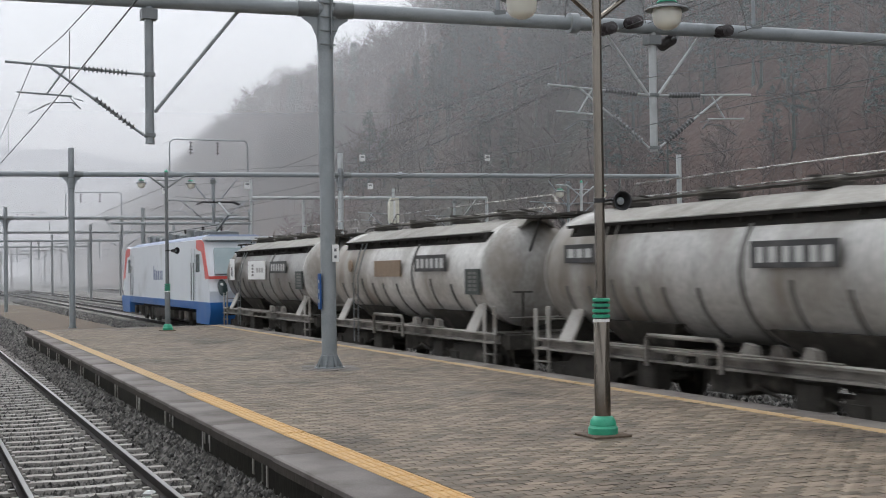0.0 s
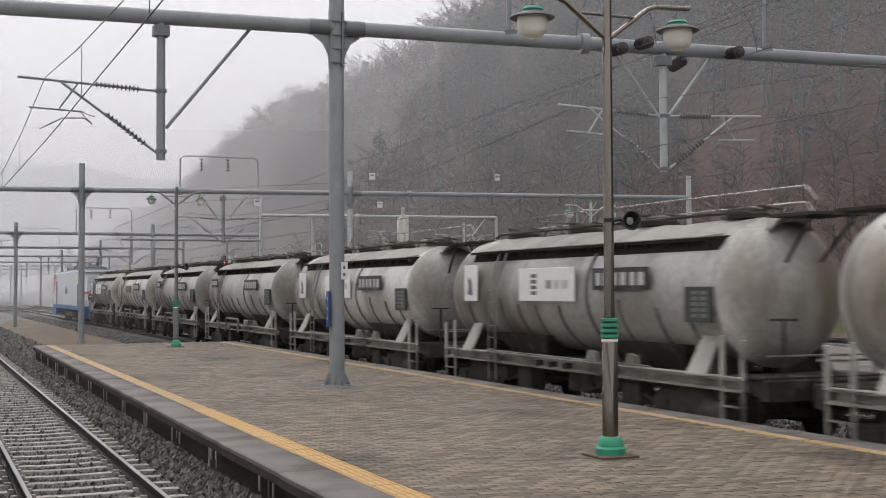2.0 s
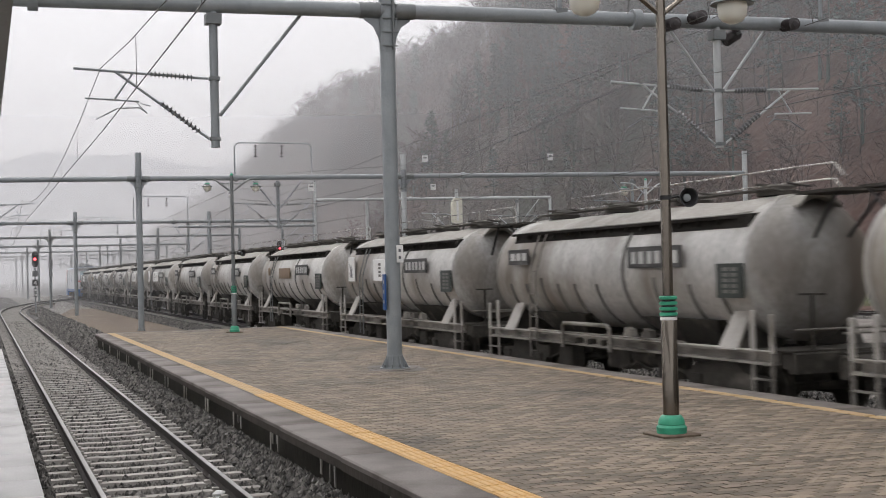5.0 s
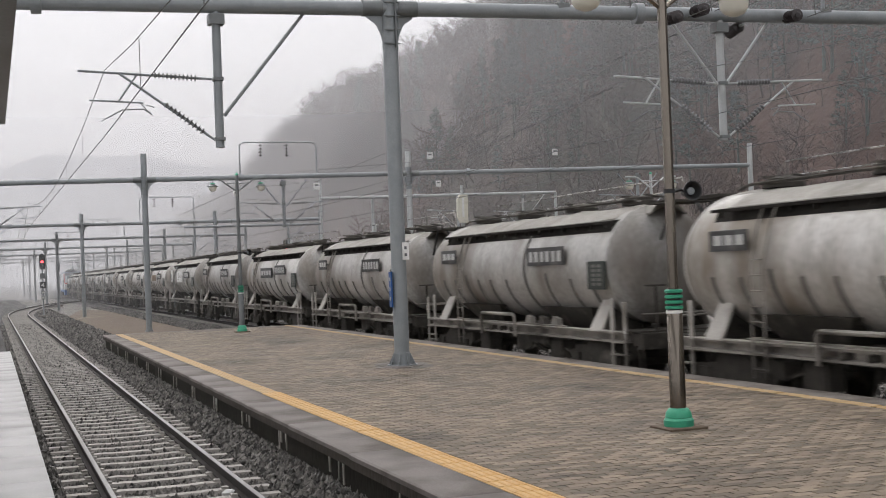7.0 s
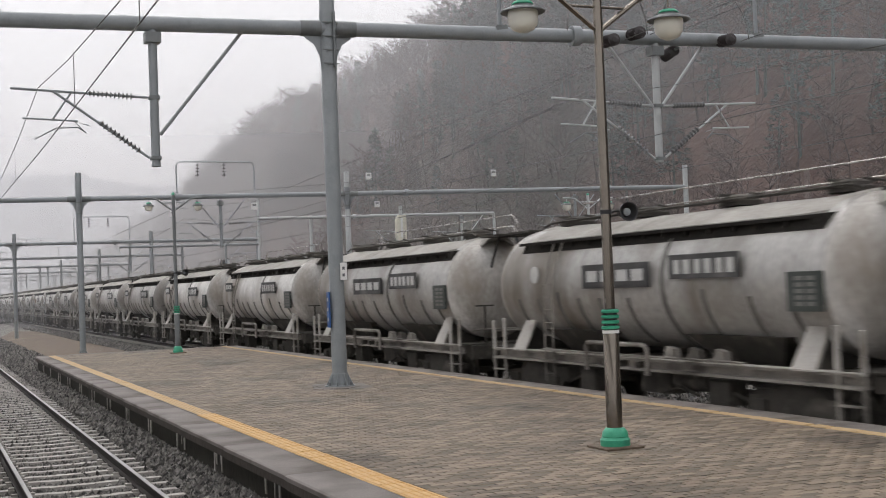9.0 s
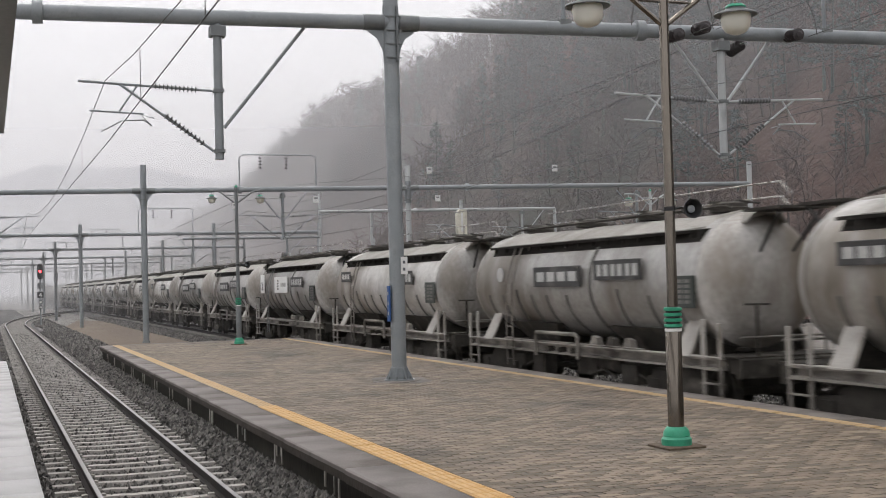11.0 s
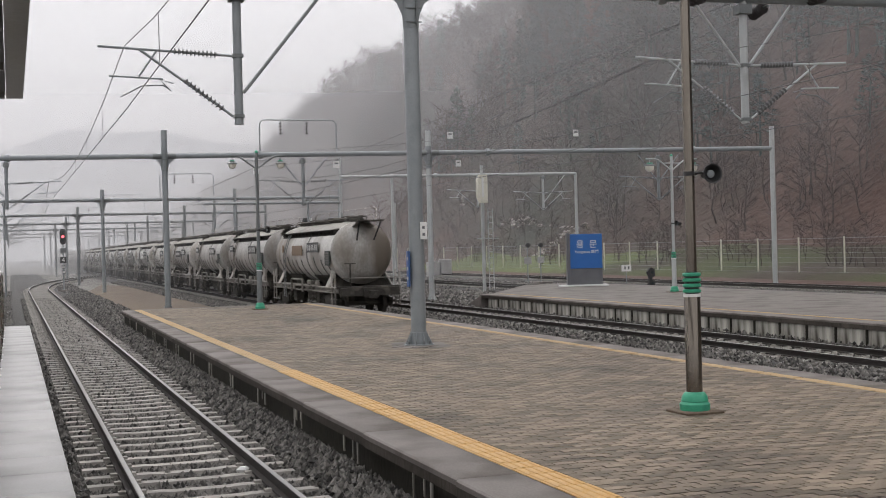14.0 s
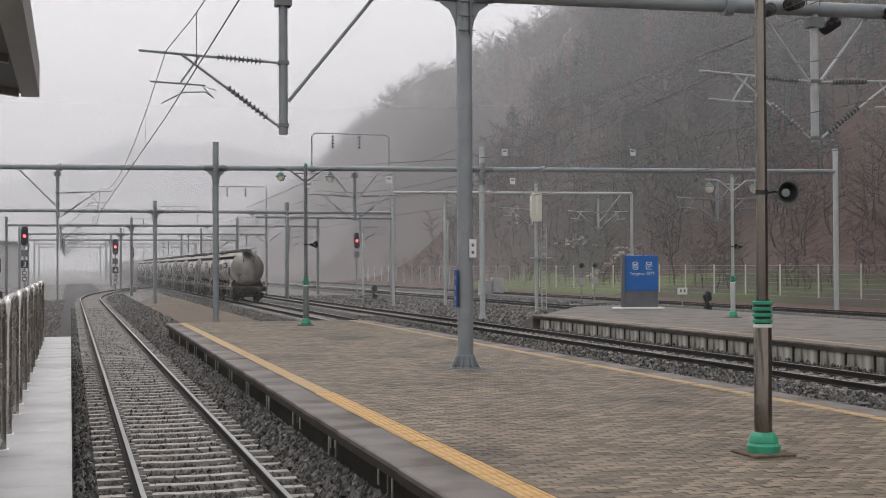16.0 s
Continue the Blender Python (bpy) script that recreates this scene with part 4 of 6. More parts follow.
lamp_post(5.44, 12.64, 1, "steel platform lamp post with green foot and horn loudspeaker", "lamp posts", STAINLESS, -100)
lamp_post(6.15, 42.9, 0.86, "grey platform lamp post with green bands at the platform end", "lamp posts", GALV_DARK, -60)
lamp_post(23.05, 44.0, 1, "pale grey lamp post on the second platform", "lamp posts", GALV_PALE, 200, z=QZ)

# mast plates
tag = thing("number_plate", 5.83, G1, 0, "small white plate with dark marks strapped to the mast", "plate")
part("plate", Shape().bevel_box((0.03, -0.19, 2.15), (0.17, -0.172, 2.5), 0.004), WHITE, tag)
for z in (2.22, 2.36):
    part("mark", Shape().box((0.07, -0.194, z), (0.12, -0.1905, z + 0.06)), SIGN_GREY, tag)
blue = thing("banner_sign", 5.83, G1, 0, "narrow upright blue sign edge-on beside the mast", "sign")
part("board", Shape().bevel_box((-0.215, -0.12, 1.2), (-0.185, 0.04, 1.92), 0.006), BANNER_BLUE, blue)
for z in (1.3, 1.5, 1.7):
    part("lettering", Shape().box((-0.219, -0.07, z + 0.03), (-0.2155, -0.01, z + 0.1)), SLAB, blue)

# ---- station sign ----
sg = thing("station_sign", 24.2, 54.4, QZ, "blue station name board with white lettering on a grey stand", "station sign", rz=-16)
part("plinth", Shape().bevel_box((-1.35, -0.4, 0.0), (1.0, 0.4, 0.07), 0.01), WHITE, sg, "white base slab")
part("grey_panel", Shape().bevel_box((-0.8, -0.12, 0.07), (0.75, 0.12, 0.85), 0.01), SIGN_GREY, sg)
part("blue_panel", Shape().bevel_box((-0.8, -0.14, 0.85), (0.75, 0.14, 2.5), 0.012), SIGN_BLUE, sg)
part("side_fin", Shape().bevel_box((-0.96, -0.2, 0.07), (-0.81, 0.2, 2.56), 0.01), SIGN_GREY, sg)


def lettering(body, size, x, z, parent, y=-0.143):
    cu = bpy.data.curves.new("lettering", "FONT")
    cu.body, cu.size, cu.align_x, cu.extrude = body, size, "CENTER", 0.001
    tmp = bpy.data.objects.new("lettering", cu)
    me = bpy.data.meshes.new_from_object(tmp)
    bpy.data.objects.remove(tmp)
    me.materials.clear()
    me.materials.append(WHITE)
    ob = new("lettering", me)
    ob.parent = parent
    ob.matrix_basis = pose(x, y, z, 90, 0, 0)
    return ob


lettering("용", 0.42, -0.32, 1.86, sg)
lettering("문", 0.42, 0.32, 1.86, sg)
lettering("Yongmun 龍門", 0.19, 0.0, 1.58, sg)


# ---- signals and trackside things ----
def signal(x, y, ztop, label, lit=True, panel=None, base=-0.85):
    t = thing("colour_light_signal", x, y, 0, label, "railway signal", "colour light signals")
    part("post", Shape().tube([(0, 0, base), (0, 0, ztop)], 0.06, 10), GALV, t)
    part("footing", Shape().bevel_box((-0.45, -0.3, base), (0.45, 0.3, base + 0.25), 0.03), CONCRETE, t)
    head = part("head", Shape().prism([(a * 0.23, ztop - 0.65 + b * 0.62) for a, b in ((-1, -0.7), (-0.6, -1), (0.6, -1), (1, -0.7), (1, 0.7), (0.6, 1), (-0.6, 1), (-1, 0.7))], -0.16, -0.07), BLACK, t, "black signal head")
    for k, z in enumerate((ztop - 0.3, ztop - 0.65, ztop - 1.0)):
        part("lens", Shape().lathe((0, -0.165, z), (0, -1, 0), [(0, 0.1), (0.02, 0.09), (0.03, 0.001)], 14), RED_LIGHT if lit and k == 1 else WINDSCREEN, head)
        part("hood", Shape().rings([[(0.12 * math.cos(u), yy, z + 0.12 * math.sin(u)) for u in [math.pi * i / 8 for i in range(9)]] + [(0.105 * math.cos(u), yy, z + 0.105 * math.sin(u)) for u in [math.pi * (8 - i) / 8 for i in range(9)]] for yy in (-0.16, -0.36)]), BLACK, head)
    part("relay_box", Shape().bevel_box((-0.22, -0.12, ztop - 2.0), (0.22, 0.12, ztop - 1.55), 0.02), GALV_DARK, t)
    if panel:
        b = part("number_panel", Shape().bevel_box((-0.24, -0.1, ztop - 2.75), (0.24, -0.06, ztop - 2.25), 0.01), BLACK, t, "black panel with a white figure")
        lettering(panel, 0.5, 0.0, ztop - 2.68, b, -0.104)
        for z in (ztop - 3.1, ztop - 3.5):
            part("marker", Shape().bevel_box((-0.14, -0.1, z - 0.14), (0.14, -0.07, z + 0.14), 0.01), BLACK, t)
            part("marker_face", Shape().box((-0.08, -0.104, z - 0.08), (0.08, -0.1005, z + 0.08)), WHITE, t)
    return t


signal(-4.4, 88, 4.75, "red-lit colour light signal with figure panel beside the near platform", panel="3")
signal(1.95, 104, 4.3, "red-lit colour light signal with figure panel between the tracks", panel="4")
signal(5.4, 150, 4.4, "red-lit colour light signal far down the line")
signal(20.8, 100, 4.75, "red-lit colour light signal on a concrete foot between tracks")


def ground_signal(x, y, label):
    t = thing("ground_signal", x, y, GROUND_Z, label, "ground signal", "dwarf signals")
    part("stand", Shape().bevel_box((-0.3, -0.2, 0), (0.3, 0.2, 0.2), 0.03), CONCRETE, t)
    part("body", Shape().prism([(-0.2, 0.2), (0.2, 0.2), (0.24, 0.5), (0.05, 0.6), (0.05, 0.75), (0.24, 0.85), (0.2, 1.25), (-0.05, 1.35), (-0.24, 1.1), (-0.1, 0.7)], -0.12, 0.12), BLACK, t)
    for z in (0.42, 1.05):
        part("lens", Shape().lathe((0.05, -0.121, z), (0, -1, 0), [(0, 0.08), (0.04, 0.07), (0.05, 0.001)], 12), WINDSCREEN, t)


ground_signal(22.5, 101, "small black dwarf signal on a concrete foot")
ground_signal(33.7, 65.5, "small black dwarf signal beside the outer track")
wm = thing("white_marker", 33.4, 68, GROUND_Z, "small white trackside marker board on a post", "marker")
part("post", Shape().tube([(0, 0, 0), (0, 0, 1.5)], 0.03, 6), GALV, wm)
part("board", Shape().bevel_box((-0.33, -0.03, 1.1), (0.33, -0.01, 1.5), 0.01), WHITE, wm)
for x in (-0.15, 0.1):
    part("mark", Shape().box((x, -0.034, 1.22), (x + 0.1, -0.0305, 1.4)), SIGN_GREY, wm)
for x, y in ((32.0, 80), (34.3, 83)):
    t = thing("crossing_lamp", x, y, GROUND_Z, "thin pale post with a dark lamp and white board", "trackside lamp", "small lamps beside the track")
    part("post", Shape().tube([(0, 0, 0), (0, 0, 3.0)], 0.04, 8), GALV, t)
    part("lamp", Shape().lathe((0, 0.1, 2.85), (0, -1, 0), [(0, 0.14), (0.22, 0.17), (0.24, 0.001)], 12), BLACK, t)
    part("board", Shape().bevel_box((-0.27, -0.06, 1.55), (0.27, -0.04, 2.0), 0.01), SLAB, t)
    part("foot", Shape().bevel_box((-0.8, -0.3, 0), (0.8, 0.3, 0.2), 0.04), CONCRETE, t)
cab = thing("relay_cabinet", 36.5, 114, GROUND_Z, "pair of pale grey steel relay cabinets", "cabinet")
for x in (0, 1.25):
    b = part("body", Shape().bevel_box((x - 0.55, -0.4, 0.1), (x + 0.55, 0.4, 1.5 + 0.2 * (x > 0)), 0.03), SLAB, cab)
    part("door", Shape().bevel_box((x - 0.5, -0.43, 0.2), (x - 0.02, -0.402, 1.4), 0.01), SLAB, b)
    part("door", Shape().bevel_box((x + 0.02, -0.43, 0.2), (x + 0.5, -0.402, 1.4), 0.01), SLAB, b)
part("plinth", Shape().box((-0.7, -0.5, 0), (2.0, 0.5, 0.1)), CONCRETE, cab)

# lattice mast with a cream equipment box
lm = thing("lattice_mast", 25.9, 72.6, GROUND_Z, "slender pale lattice mast with a cream equipment box", "mast")
part("post", Shape().tube([(0, 0, 0), (0, 0, 7.9)], 0.11, 12), GALV_PALE, lm)
bx = part("equipment_box", Shape().prism([(-0.45, 5.9), (-0.25, 5.55), (0.2, 5.55), (0.2, 7.3), (-0.28, 7.3), (-0.45, 7.05)], -0.45, -0.12), CREAM, lm, "cream painted box with clipped corners")
part("slot", Shape().bevel_box((-0.2, -0.47, 5.9), (-0.06, -0.451, 7.1), 0.01), WHITE, bx)
part("ladder_rail", Shape().tube([(0.35, 0, 0), (0.35, 0, 5.2)], 0.03, 6), GALV_PALE, lm)
part("ladder_rail", Shape().tube([(0.65, 0, 0), (0.65, 0, 5.2)], 0.03, 6), GALV_PALE, lm)
for k in range(14):
    part("rung", Shape().tube([(0.35, 0, 0.35 + k * 0.36), (0.65, 0, 0.35 + k * 0.36)], 0.018, 6), GALV_PALE, lm)
part("platform", Shape().box((-0.3, -0.3, 3.3), (0.9, 0.3, 3.36)), GALV_PALE, lm)

for x, y, h in ((24.1, 86.0, 7.4), (38.2, 85.0, 7.3), (37.7, 130, 7.0), (25.5, 118, 5.2), (20.4, 86.5, 8.6)):
    mast(x, y, -0.85, h, 0.11, "pale grey slender steel mast among the tracks", feet=False, steel=GALV_PALE)
beam((20.3, 86.0, 7.2), (38.2, 85, 7.3), 0.11, [], "pale grey tubular cross beam", GALV_PALE)
drop(35.6, 85.2, 7.2, 4.6, (-1, 1), (1,), "pale grey drop tube with two cantilever arms", 2.4, 6.0, GALV_PALE)
drop(30.5, 85.5, 7.15, 4.9, (-1,), (), "pale grey drop tube with a cantilever arm", 2.4, 6.2, GALV_PALE)
beam((10.6, 86.0, 5.4), (20.2, 86, 5.4), 0.09, [], "pale grey tubular cross beam")
for x, y, z in ((17.2, 75, 7.3), (24.9, 75.5, 9.2), (33.8, 75.5, 9.4), (28.5, 84, 8.0), (15, 90, 7.9)):
    fl = thing("marker_plate", x, y, z, "small white plate hanging from an overhead wire", "plate", "white plates on wires")
    part("plate", Shape().bevel_box((-0.2, -0.01, -0.22), (0.2, 0.01, 0.22), 0.004), WHITE, fl)
    part("mark", Shape().box((-0.12, -0.014, 0.02), (0.12, -0.0105, 0.12)), SIGN_GREY, fl)
    part("clip", Shape().tube([(0, 0, 0.2), (0, 0, 0.3)], 0.012, 5), GALV, fl)
for z, x0 in ((9.5, 24.9), (9.7, 33.8)):
    wire([(x0 - 9, 160, z - 2.2), (x0, 75.5, z), (x0 + 7, 10, z + 3)], 0.012)
wire([(15, 160, 7.3), (15, 90, 8.2), (17.2, 75, 7.6), (19, 20, 9.5)], 0.012)

# ---- fence along the foot of the hill ----
fence = thing("trackside_fence", 0, 0, 0, "pale wire-mesh fence on thin posts below the hill", "fence")
post = Shape().tube([(0, 0, -0.2), (0, 0, 2.3)], 0.055, 6).mesh("post", CREAM)
for i in range(36):
    y = 40 + i * 4.6
    ob = new("post", post)
    ob.parent = fence
    ob.matrix_basis = pose(45.5, y, hill_z(45.5, y) + 0.1)
for h in (0.1, 0.4, 0.7, 1.0, 1.3, 1.6, 1.9, 2.2):
    part("line_wire", Shape().tube([(45.5, 40 + i * 4.6, hill_z(45.5, 40 + i * 4.6) + 0.1 + h) for i in range(36)], 0.014 if h > 2 else 0.007, 4), GALV_PALE, fence)

# ---- near platform fence and canopy ----
rail_f = thing("platform_railing", 0, 0, 0, "tubular grey railing with a hanging chain on the near platform", "railing")
FX = -2.24
for i in range(8):
    y = 9.9 + i * 3.45
    fr = part("frame", Shape().tube([(FX, y, 0), (FX, y, 1.4), (FX, y + 0.08, 1.54), (FX, y + 0.22, 1.6), (FX, y + 1.9, 1.6), (FX, y + 2.04, 1.54), (FX, y + 2.12, 1.4), (FX, y + 2.12, 0)], 0.058, 12), FENCE_STEEL, rail_f, "bent tube frame")
    for k in range(1, 6):
        part("baluster", Shape().tube([(FX, y + 0.353 * k, 0.12), (FX, y + 0.353 * k, 1.57)], 0.014, 6), FENCE_STEEL, fr)
    part("lower_bar", Shape().tube([(FX, y, 0.12), (FX, y + 2.12, 0.12)], 0.02, 6), GALV, fr)
    for q in (0, 2.12):
        part("foot_plate", Shape().bevel_box((FX - 0.08, y + q - 0.08, -0.002), (FX + 0.08, y + q + 0.08, 0.014), 0.004), WHITE, fr)
for k in range(32):
    z = 1.24 - 0.036 * k if k < 16 else 0.62 - 0.036 * (k - 16)
    sway = -0.05 * (k / 15) ** 2 if k < 16 else -0.012 * (k % 3)
    part("chain_link", Shape().tube([(FX - 0.03 + sway + 0.013 * math.cos(a) * (k % 2), 9.815 + 0.013 * math.cos(a) * (1 - k % 2), z + 0.026 * math.sin(a)) for a in [2 * math.pi * i / 8 for i in range(9)]], 0.006, 5), BLACK, rail_f)
wall_b = single("low_wall", Shape().bevel_box((-9, 26, 0.0), (-2.75, 26.25, 1.55), 0.01), BLACK, "low dark wall behind the railing", "wall", "structure")
shed = thing("far_building", -30, 190, GROUND_Z, "long pale building faint in the mist", "building")
part("wall", Shape().box((-26, 0, 0), (22, 9, 6.2)), WHITE, shed)
part("roof", Shape().prism([(-26.6, 6.2), (22.6, 6.2), (22.6, 6.6), (-2, 7.8), (-26.6, 6.6)], -0.6, 9.6), GALV, shed)
for k in range(9):
    part("window", Shape().bevel_box((-24 + 5 * k, -0.06, 2.2), (-21 + 5 * k, -0.002, 4.2), 0.02), WINDSCREEN, shed)

canopy = thing("platform_canopy", 0, 0, 0, "dark canopy roof with brown fascia over the near platform", "canopy", kind="structure")
CZ, CE, CX = 3.62, 13.6, -1.80
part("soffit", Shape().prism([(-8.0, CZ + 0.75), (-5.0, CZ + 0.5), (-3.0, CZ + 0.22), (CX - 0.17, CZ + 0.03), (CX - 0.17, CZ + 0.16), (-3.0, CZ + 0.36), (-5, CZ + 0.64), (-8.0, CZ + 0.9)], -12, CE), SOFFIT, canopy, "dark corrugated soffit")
part("fascia", Shape().bevel_box((CX - 0.165, -12, CZ), (CX, CE + 0.02, CZ + 0.34), 0.008), FASCIA, canopy, "brown metal fascia")
for i in range(13):
    y = CE - 0.25 - i * 2.0
    part("purlin", Shape().prism([(-8.0, CZ + 0.62), (-5.0, CZ + 0.38), (-3.0, CZ + 0.11), (CX - 0.18, CZ - 0.03), (CX - 0.18, CZ + 0.04), (-3.0, CZ + 0.215), (-5, CZ + 0.49), (-8.0, CZ + 0.74)], y, y + 0.09), FASCIA, canopy)
for y in (11.0, 2.0, -7.0):
    part("column", Shape().tube([(-6.5, y, 0), (-6.5, y, CZ + 0.6)], 0.12, 12), GALV, canopy)

# ---- wagons ----
R, TC = 1.2, 2.37


def arc_strap(sh, y, a0, a1, w=0.07, r0=R - 0.01, r1=R + 0.022, n=8):
    """A band bent round the tank, from angle a0 to a1 (degrees from level, outwards and down negative), on the near side."""
    angs = [radians(a0 + (a1 - a0) * i / n) for i in range(n + 1)]
    for sg in (-1,):
        rings = [[(sg * r * math.cos(a), yy, TC + r * math.sin(a)) for r, yy in ((r0, y - w / 2), (r1, y - w / 2), (r1, y + w / 2), (r0, y + w / 2))] for a in angs]
        sh.rings(rings)
    return sh


def bogie(parent, y):
    b = part("bogie", Shape(), GRIME, parent, "dark grimy two-axle bogie")
    sh = Shape()
    for sx in (-1.02, 1.02):
        sh.prism([(y - 1.25, 0.5), (y - 1.05, 0.33), (y - 0.7, 0.33), (y - 0.45, 0.2), (y + 0.45, 0.2), (y + 0.7, 0.33), (y + 1.05, 0.33), (y + 1.25, 0.5), (y + 1.2, 0.62), (y + 0.6, 0.66), (y + 0.35, 0.82), (y - 0.35, 0.82), (y - 0.6, 0.66), (y - 1.2, 0.62)], sx - 0.08, sx + 0.08, "x")
        for k in (-0.18, 0.0, 0.18):
            sh.tube([(sx, y + k, 0.26), (sx, y + k, 0.6)], 0.075, 8)
        for k in (-0.875, 0.875):
            sh.box((sx - 0.13, y + k - 0.15, 0.3), (sx + 0.13, y + k + 0.15, 0.58))
    sh.box((-1.0, y - 0.25, 0.4), (1.0, y + 0.25, 0.8))
    old = b.data
    b.data = sh.mesh("bogie", GRIME)
    bpy.data.meshes.remove(old)
    for k in (-0.875, 0.875):
        for sx in (-1, 1):
            part("wheel", Shape().lathe((sx * 0.68, y + k, 0.43), (sx, 0, 0), [(0, 0.2), (0.0, 0.455), (0.03, 0.455), (0.035, 0.43), (0.135, 0.425), (0.135, 0.36), (0.09, 0.33), (0.09, 0.16), (0.16, 0.14), (0.16, 0.0)], 20), GRIME, b, "steel wheel")
        part("axle", Shape().tube([(-0.72, y + k, 0.43), (0.72, y + k, 0.43)], 0.08, 8), GRIME, b)


def tank_wagon(kind, label):
    w = thing("cement_wagon", 0, 0, RAIL_Z, label, "tank wagon", "cement wagons of the train")
    prof = [(s * a, b) for s, a, b in [(-1, 5.6, 0.02), (-1, 5.58, 0.3), (-1, 5.5, 0.65), (-1, 5.36, 0.93), (-1, 5.18, 1.1), (-1, 4.94, R), (-1, 4.93, R + 0.012), (-1, 4.84, R + 0.012), (-1, 4.83, R), (1, 0, R), (1, 5.29, R), (1, 5.3, R + 0.012), (1, 5.39, R + 0.012), (1, 5.4, R), (1, 5.65, 1.1), (1, 5.84, 0.93), (1, 5.99, 0.65), (1, 6.08, 0.3), (1, 6.1, 0.02)]]
    tank = part("tank", Shape().lathe((0, 0, TC), (0, 1, 0), prof, 40), TANK, w, "dusty grey cylindrical tank")
    # the belly hoppers
    for y in (-2.5, 2.5):
        part("belly_hopper", Shape().rings([[(-1.0, y - 1.3, 1.5), (1.0, y - 1.3, 1.5), (1.0, y + 1.3, 1.5), (-1.0, y + 1.3, 1.5)], [(-0.3, y - 0.3, 0.6), (0.3, y - 0.3, 0.6), (0.3, y + 0.3, 0.6), (-0.3, y + 0.3, 0.6)]]), GRIME, w, "dark discharge hopper")
    # hoops and dark straps
    part("hoop", arc_strap(Shape(), -0.85, 50, -80, 0.09, n=16), STRAP, tank, "dark steel hoop")
    for y in (-4.15, -3.2, -2.0, 0.3, 1.3, 2.1, 2.9, 3.75, 4.6):
        part("rib", arc_strap(Shape(), y, -12 if y not in (-2.0, 2.9) else -6, -62, 0.075), STRAP, tank, "dark curved rib")
    # roof deck, caked with cement
    deck = [(-0.92, 3.31), (-0.6, 3.4), (-0.25, 3.47), (0.25, 3.47), (0.6, 3.4), (0.92, 3.31), (0.92, 3.35), (0.62, 3.48), (0.27, 3.57), (-0.27, 3.57), (-0.62, 3.48), (-0.92, 3.35)]
    sec = []
    for y in [-5.35 + 0.535 * i for i in range(21)]:
        k = 1.0 if abs(y) < 4.7 else 0.45
        sec.append([(a * k * (1.1 if abs(a) > 0.9 and k == 1.0 else 1.0), y, b - (0.06 if abs(a) > 0.9 and k == 1.0 else 0.0) + (0.07 * (1 - k)) + (0.05 * noise.noise(Vector((a * 3, y * 2, kind))) if b > 3.36 else 0)) for a, b in deck])
    part("roof_deck", Shape().rings(sec), TANK_TOP, w, "pale cement-caked roof deck")
    # added black strip that paints in the shaded recess below the deck edge
    part("eave_shade_strip", Shape().prism([(-0.99, 3.06), (-0.9, 3.0), (-0.7, 3.3), (-0.9, 3.28)], -4.75, 4.75), EAVE_BLACK, w, "black strip painting in shade and soot under the deck")
    part("roof_edge", Shape().box((-1.04, -4.8, 3.215), (-1.014, 4.8, 3.27)), EAVE_BLACK, w, "dark roof edge")
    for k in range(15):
        part("edge_bracket", Shape().prism([(-1.03, 3.22), (-0.97, 3.22), (-1.0, 3.12), (-1.04, 3.15)], -4.6 + k * 0.65, -4.56 + k * 0.65), EAVE_BLACK, w)
    for s in (-1, 1):
        part("end_walkway", Shape().box((-0.5, s * 5.36 if s > 0 else -6.45, 3.54), (0.5, 6.45 if s > 0 else -5.36, 3.59)), GRIME, w, "dark end walkway grating")
        for x in (-0.42, 0.42):
            part("walkway_strut", Shape().tube([(x, s * 6.3, 3.54), (x * 0.8, s * 5.6, 2.85)], 0.03, 6), BLACK, w)
    for y in (-4.2, -1.5, 1.3, 4.1):
        part("hatch", Shape().lathe((0, y, 3.6), (0, 0, 1), [(0, 0.36), (0.08, 0.36), (0.1, 0.31), (0.15, 0.3), (0.19, 0.2), (0.2, 0.001)], 14), GRIME, w, "dark round filling hatch")
        part("hatch_bar", Shape().box((-0.42, y - 0.035, 3.76), (0.42, y + 0.035, 3.8)), GRIME, w)
        part("hatch_arm", Shape().tube([(0.3, y - 0.3, 3.55), (0.36, y - 0.42, 3.74), (0.1, y - 0.1, 3.82)], 0.025, 6), GRIME, w)
    part("roof_pipe", Shape().tube([(-0.35, -4.9, 3.62), (-0.35, -4.6, 3.69), (-0.35, 4.6, 3.69), (-0.35, 4.9, 3.62)], 0.03, 6), GRIME, w)
    for z in (3.85, 4.12):
        part("roof_rail", Shape().tube([(0.62, -5.2, z - 0.25), (0.62, -4.9, z), (0.62, 4.9, z), (0.62, 5.2, z - 0.25)], 0.015, 6), FENCE_STEEL, w, "thin pale roof handrail")
    for y in (-4.9, -2.45, 0, 2.45, 4.9):
        part("rail_post", Shape().tube([(0.62, y, 3.45), (0.62, y, 4.12)], 0.016, 6), SILL, w)
    # underframe
    for s in (-1, 1):
        part("side_sill", Shape().prism([(s * 1.12, 0.86), (s * 1.28, 0.86), (s * 1.28, 0.9), (s * 1.16, 0.91), (s * 1.16, 1.02), (s * 1.28, 1.03), (s * 1.28, 1.07), (s * 1.12, 1.07)], -5.7, 5.7), SILL, w, "dusty steel channel sill")
        part("edge_pipe", Shape().tube([(s * 1.31, -3.2, 1.12), (s * 1.31, 3.4, 1.12)], 0.02, 6), SILL, w)
    part("centre_sill", Shape().box((-0.3, -6.3, 0.7), (0.3, 6.3, 1.05)), GRIME, w)
